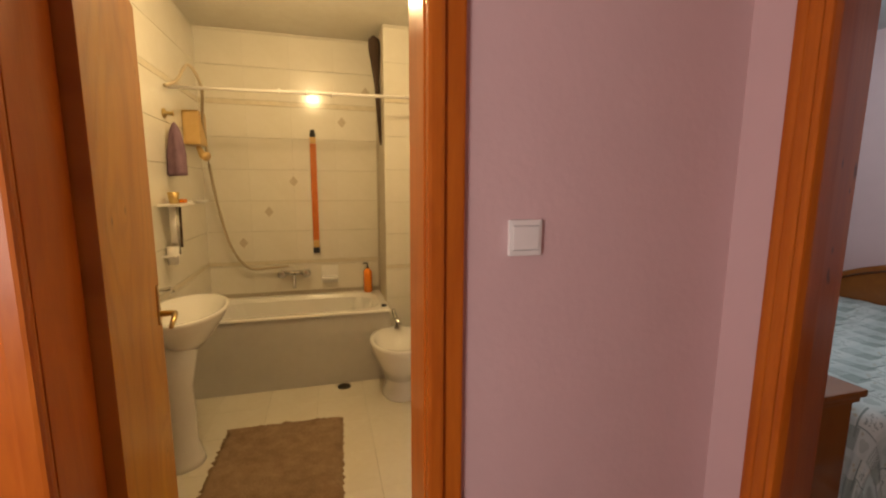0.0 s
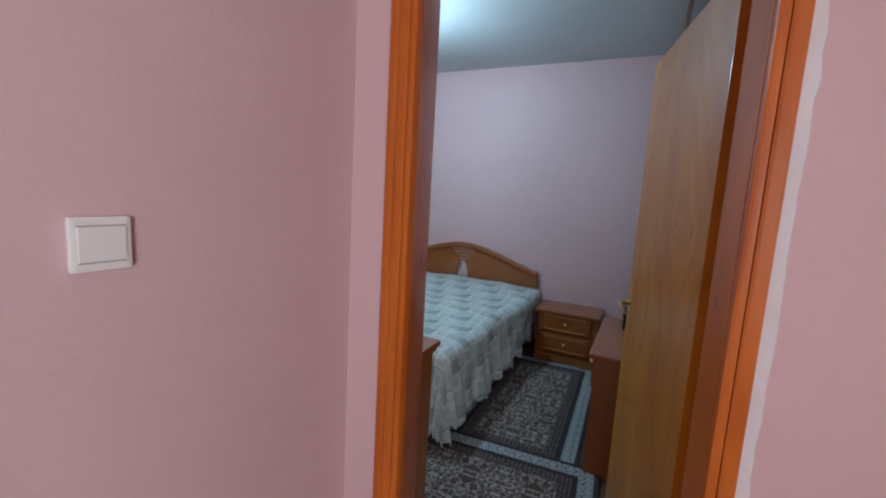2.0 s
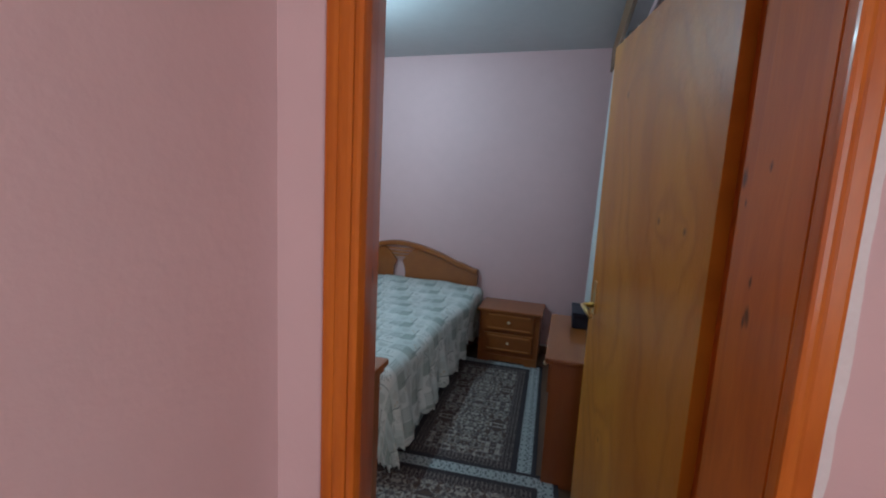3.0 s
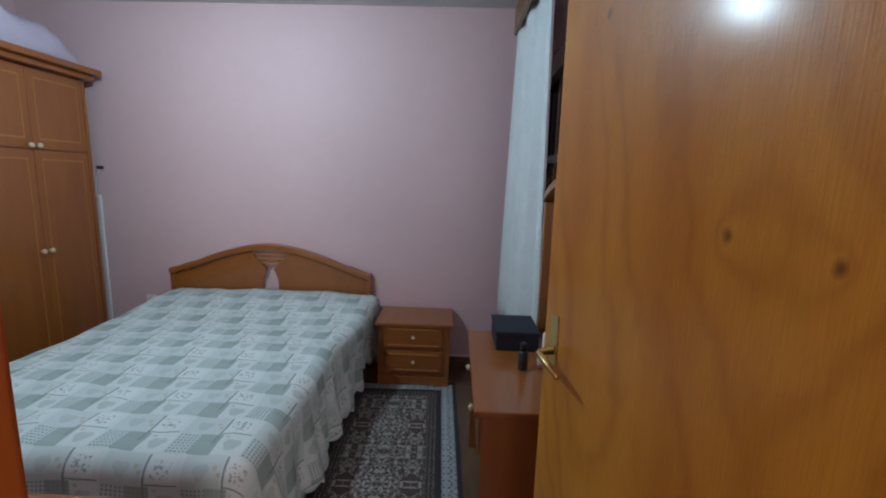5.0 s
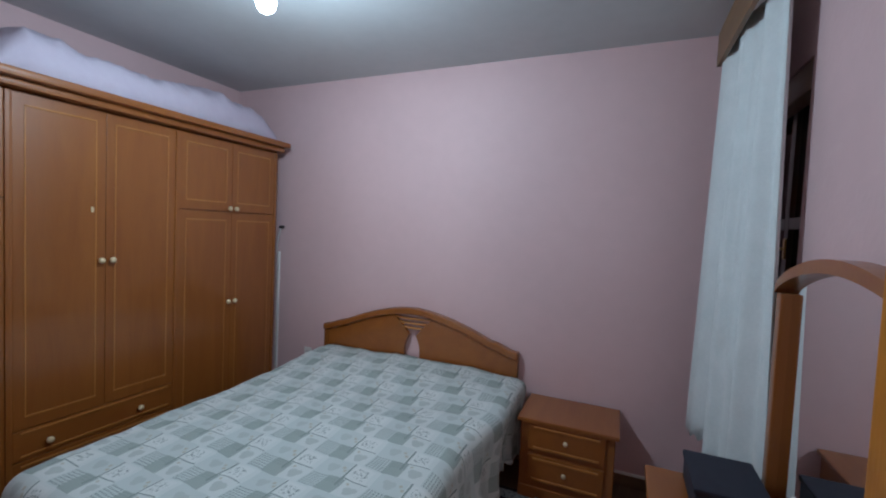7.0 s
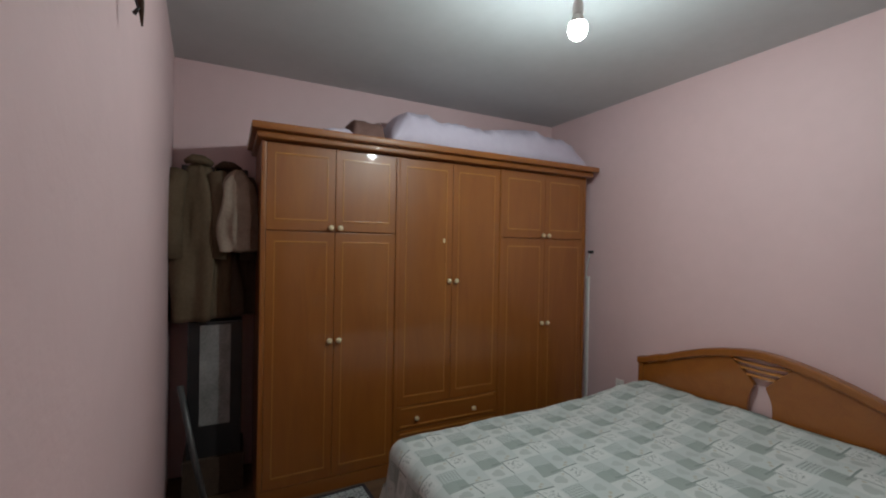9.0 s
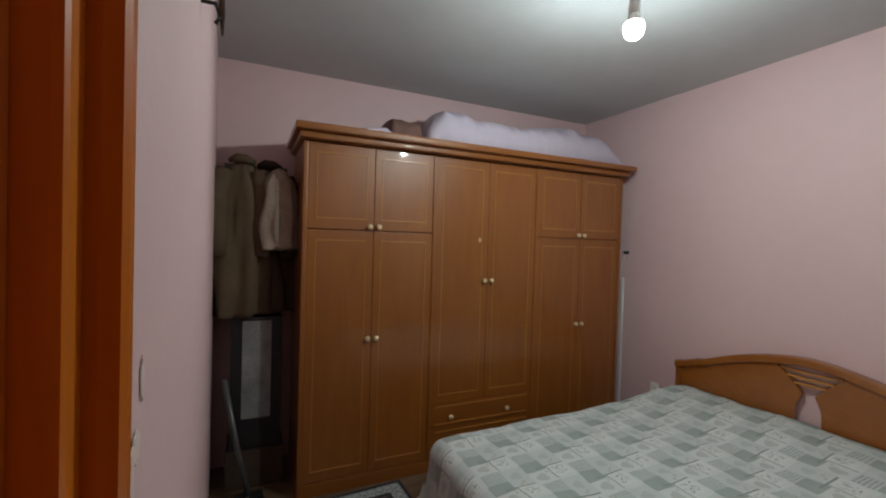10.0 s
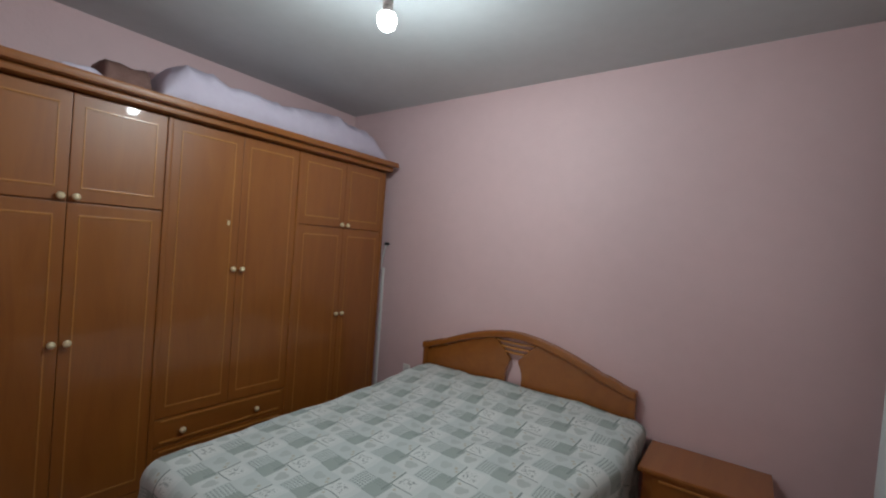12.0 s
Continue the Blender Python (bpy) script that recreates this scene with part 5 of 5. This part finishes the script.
ws = thing("washbasin", (-0.60, -1.085, 0), "white oval porcelain pedestal washbasin", "washbasin")
WSC = Matrix.Diagonal((0.335, 0.205, 1, 1))
part("basin", lathe([(0.3, 0.64), (0.55, 0.70), (0.85, 0.79), (0.98, 0.84), (1.0, 0.855), (0.97, 0.865), (0.9, 0.862), (0.8, 0.82), (0.5, 0.74), (0.1, 0.72)], 40, WSC), PORCELAIN, ws, smooth=True)
part("pedestal", lathe([(0.115, 0.0), (0.11, 0.03), (0.085, 0.12), (0.08, 0.45), (0.12, 0.68)], 28, pose(0.06, -0.06, 0)), PORCELAIN, ws, smooth=True)
part("tap", tube([(-0.05, -0.165, 0.855), (-0.05, -0.165, 0.95), (-0.05, -0.08, 0.965), (-0.05, -0.07, 0.94)], 0.012, 10), CHROME, ws, smooth=True)
wc = thing("washcloth", (-1.17, -1.29, 1.965), "plum washcloth hanging on a brass hook", "washcloth")
part("hook", lathe([(0.028, 0), (0.03, 0.01), (0.012, 0.02), (0.012, 0.05), (0.02, 0.055)], 14, pose(0, 0, 0, -90, 0, 0)), BRASS, wc, smooth=True)
clo = part("cloth", hanging_cloth(0.10, 0.09, 0.32, 3.3, 0.5, (24, 16)), PINKCLOTH, wc, smooth=True)
clo.location = (0.0, 0.055, -0.06)
rk = thing("toiletry_shelf", (-1.09, -1.29, 1.41), "white wall shelf crowded with small toiletries", "shelf")
part("shelf", boxes((-0.14, 0.16, 0, 0.12, -0.015, 0.0, 0.005)), PLASTIC, rk)
part("cup", lathe([(0.025, 0), (0.032, 0.07)], 16, pose(0.06, 0.06, 0.0)), BRASS, rk, smooth=True)
part("soap", boxes((-0.10, -0.03, 0.03, 0.09, 0.0, 0.025, 0.01)), ORANGE, rk)
for i, (dx, hh, mt) in enumerate(((0.0, 0.26, UMBER), (0.05, 0.3, CHROME), (0.10, 0.22, PLASTIC))):
    part("holder", tube([(dx, 0.06, -0.015), (dx + 0.005, 0.06, -0.015 - hh)], [0.02, 0.016], 10), mt, rk, smooth=True)
ss = thing("corner_soap_dish", (-1.56, -1.29, 1.405), "small white soap dish on the tiled wall", "soap dish")
part("bracket", boxes((-0.04, 0.04, 0, 0.03, -0.02, 0.012, 0.005)), PORCELAIN, ss)
part("dish", lathe([(0.02, -0.012), (0.05, 0.004), (0.052, 0.012), (0.044, 0.008), (0.01, -0.002)], 20, pose(0, 0.075, 0)), PORCELAIN, ss, smooth=True)
sd2 = thing("tumbler_holder", (-0.99, -1.29, 1.10), "white toothbrush holder on the bathroom wall", "holder")
part("bracket", boxes((-0.05, 0.05, 0, 0.07, -0.012, 0.0, 0.004)), PLASTIC, sd2)
part("tumbler", lathe([(0.028, -0.06), (0.034, 0.05)], 16, pose(0, 0.045, 0.0)), PLASTIC, sd2, smooth=True)
part("toothbrush", tube([(0.0, 0.04, -0.03), (0.01, 0.06, 0.14)], 0.005, 8), CHROME, sd2)
solid("floor_drain", lathe([(0.05, 0.0), (0.05, 0.004), (0.035, 0.004), (0.03, 0.001)], 24), RUBBER, "round dark floor drain in the tiles", "drain", at=(-1.239, -0.245, 0.0), smooth=True)
# shaggy mat: a low slab with a tufted, uneven outline
bm = bmesh.new()
n = 60
rows = []
for j in range(n + 1):
    row = []
    for i in range(n + 1):
        u, v = i / n - 0.5, j / n - 0.5
        e = min(0.5 - abs(u), 0.5 - abs(v))
        k = 1 + 0.07 * noise.noise((u * 34, v * 34, 5.0)) * (1 if e < 0.02 else 0)
        row.append(bm.verts.new((0.84 * u * k, 0.70 * v * k, 0.004 + 0.018 * min(1, e / 0.03) + 0.007 * noise.noise((u * 45, v * 45, 1.0)))))
    rows.append(row)
for a, b in zip(rows, rows[1:]):
    for i in range(n):
        bm.faces.new((a[i], a[i + 1], b[i + 1], b[i]))
solid("bath_mat", bm, MAT_BROWN, "brown shaggy bath mat on the tiled floor", "mat", at=(-0.385, -0.635, 0.0), rz=-2, smooth=True)
bl = thing("bathroom_lamp", (-0.45, -0.45, BC), "small round ceiling lamp of the bathroom", "lamp")
part("base", lathe([(0.05, -0.03), (0.055, 0.0)], 20), PLASTIC, bl, smooth=True)
WARM = bpy.data.materials.new("lit_warm_bulb")
WARM.use_nodes = True
WARM.node_tree.nodes["Principled BSDF"].inputs["Emission Color"].default_value = (1.0, 0.8, 0.5, 1)
WARM.node_tree.nodes["Principled BSDF"].inputs["Emission Strength"].default_value = 18.0
wbulb = part("bulb", lathe([(0.004, -0.235), (0.03, -0.22), (0.045, -0.185), (0.03, -0.14), (0.018, -0.09), (0.018, -0.03)], 20), WARM, bl, "lit warm bulb", smooth=True)
wbulb.visible_shadow = False
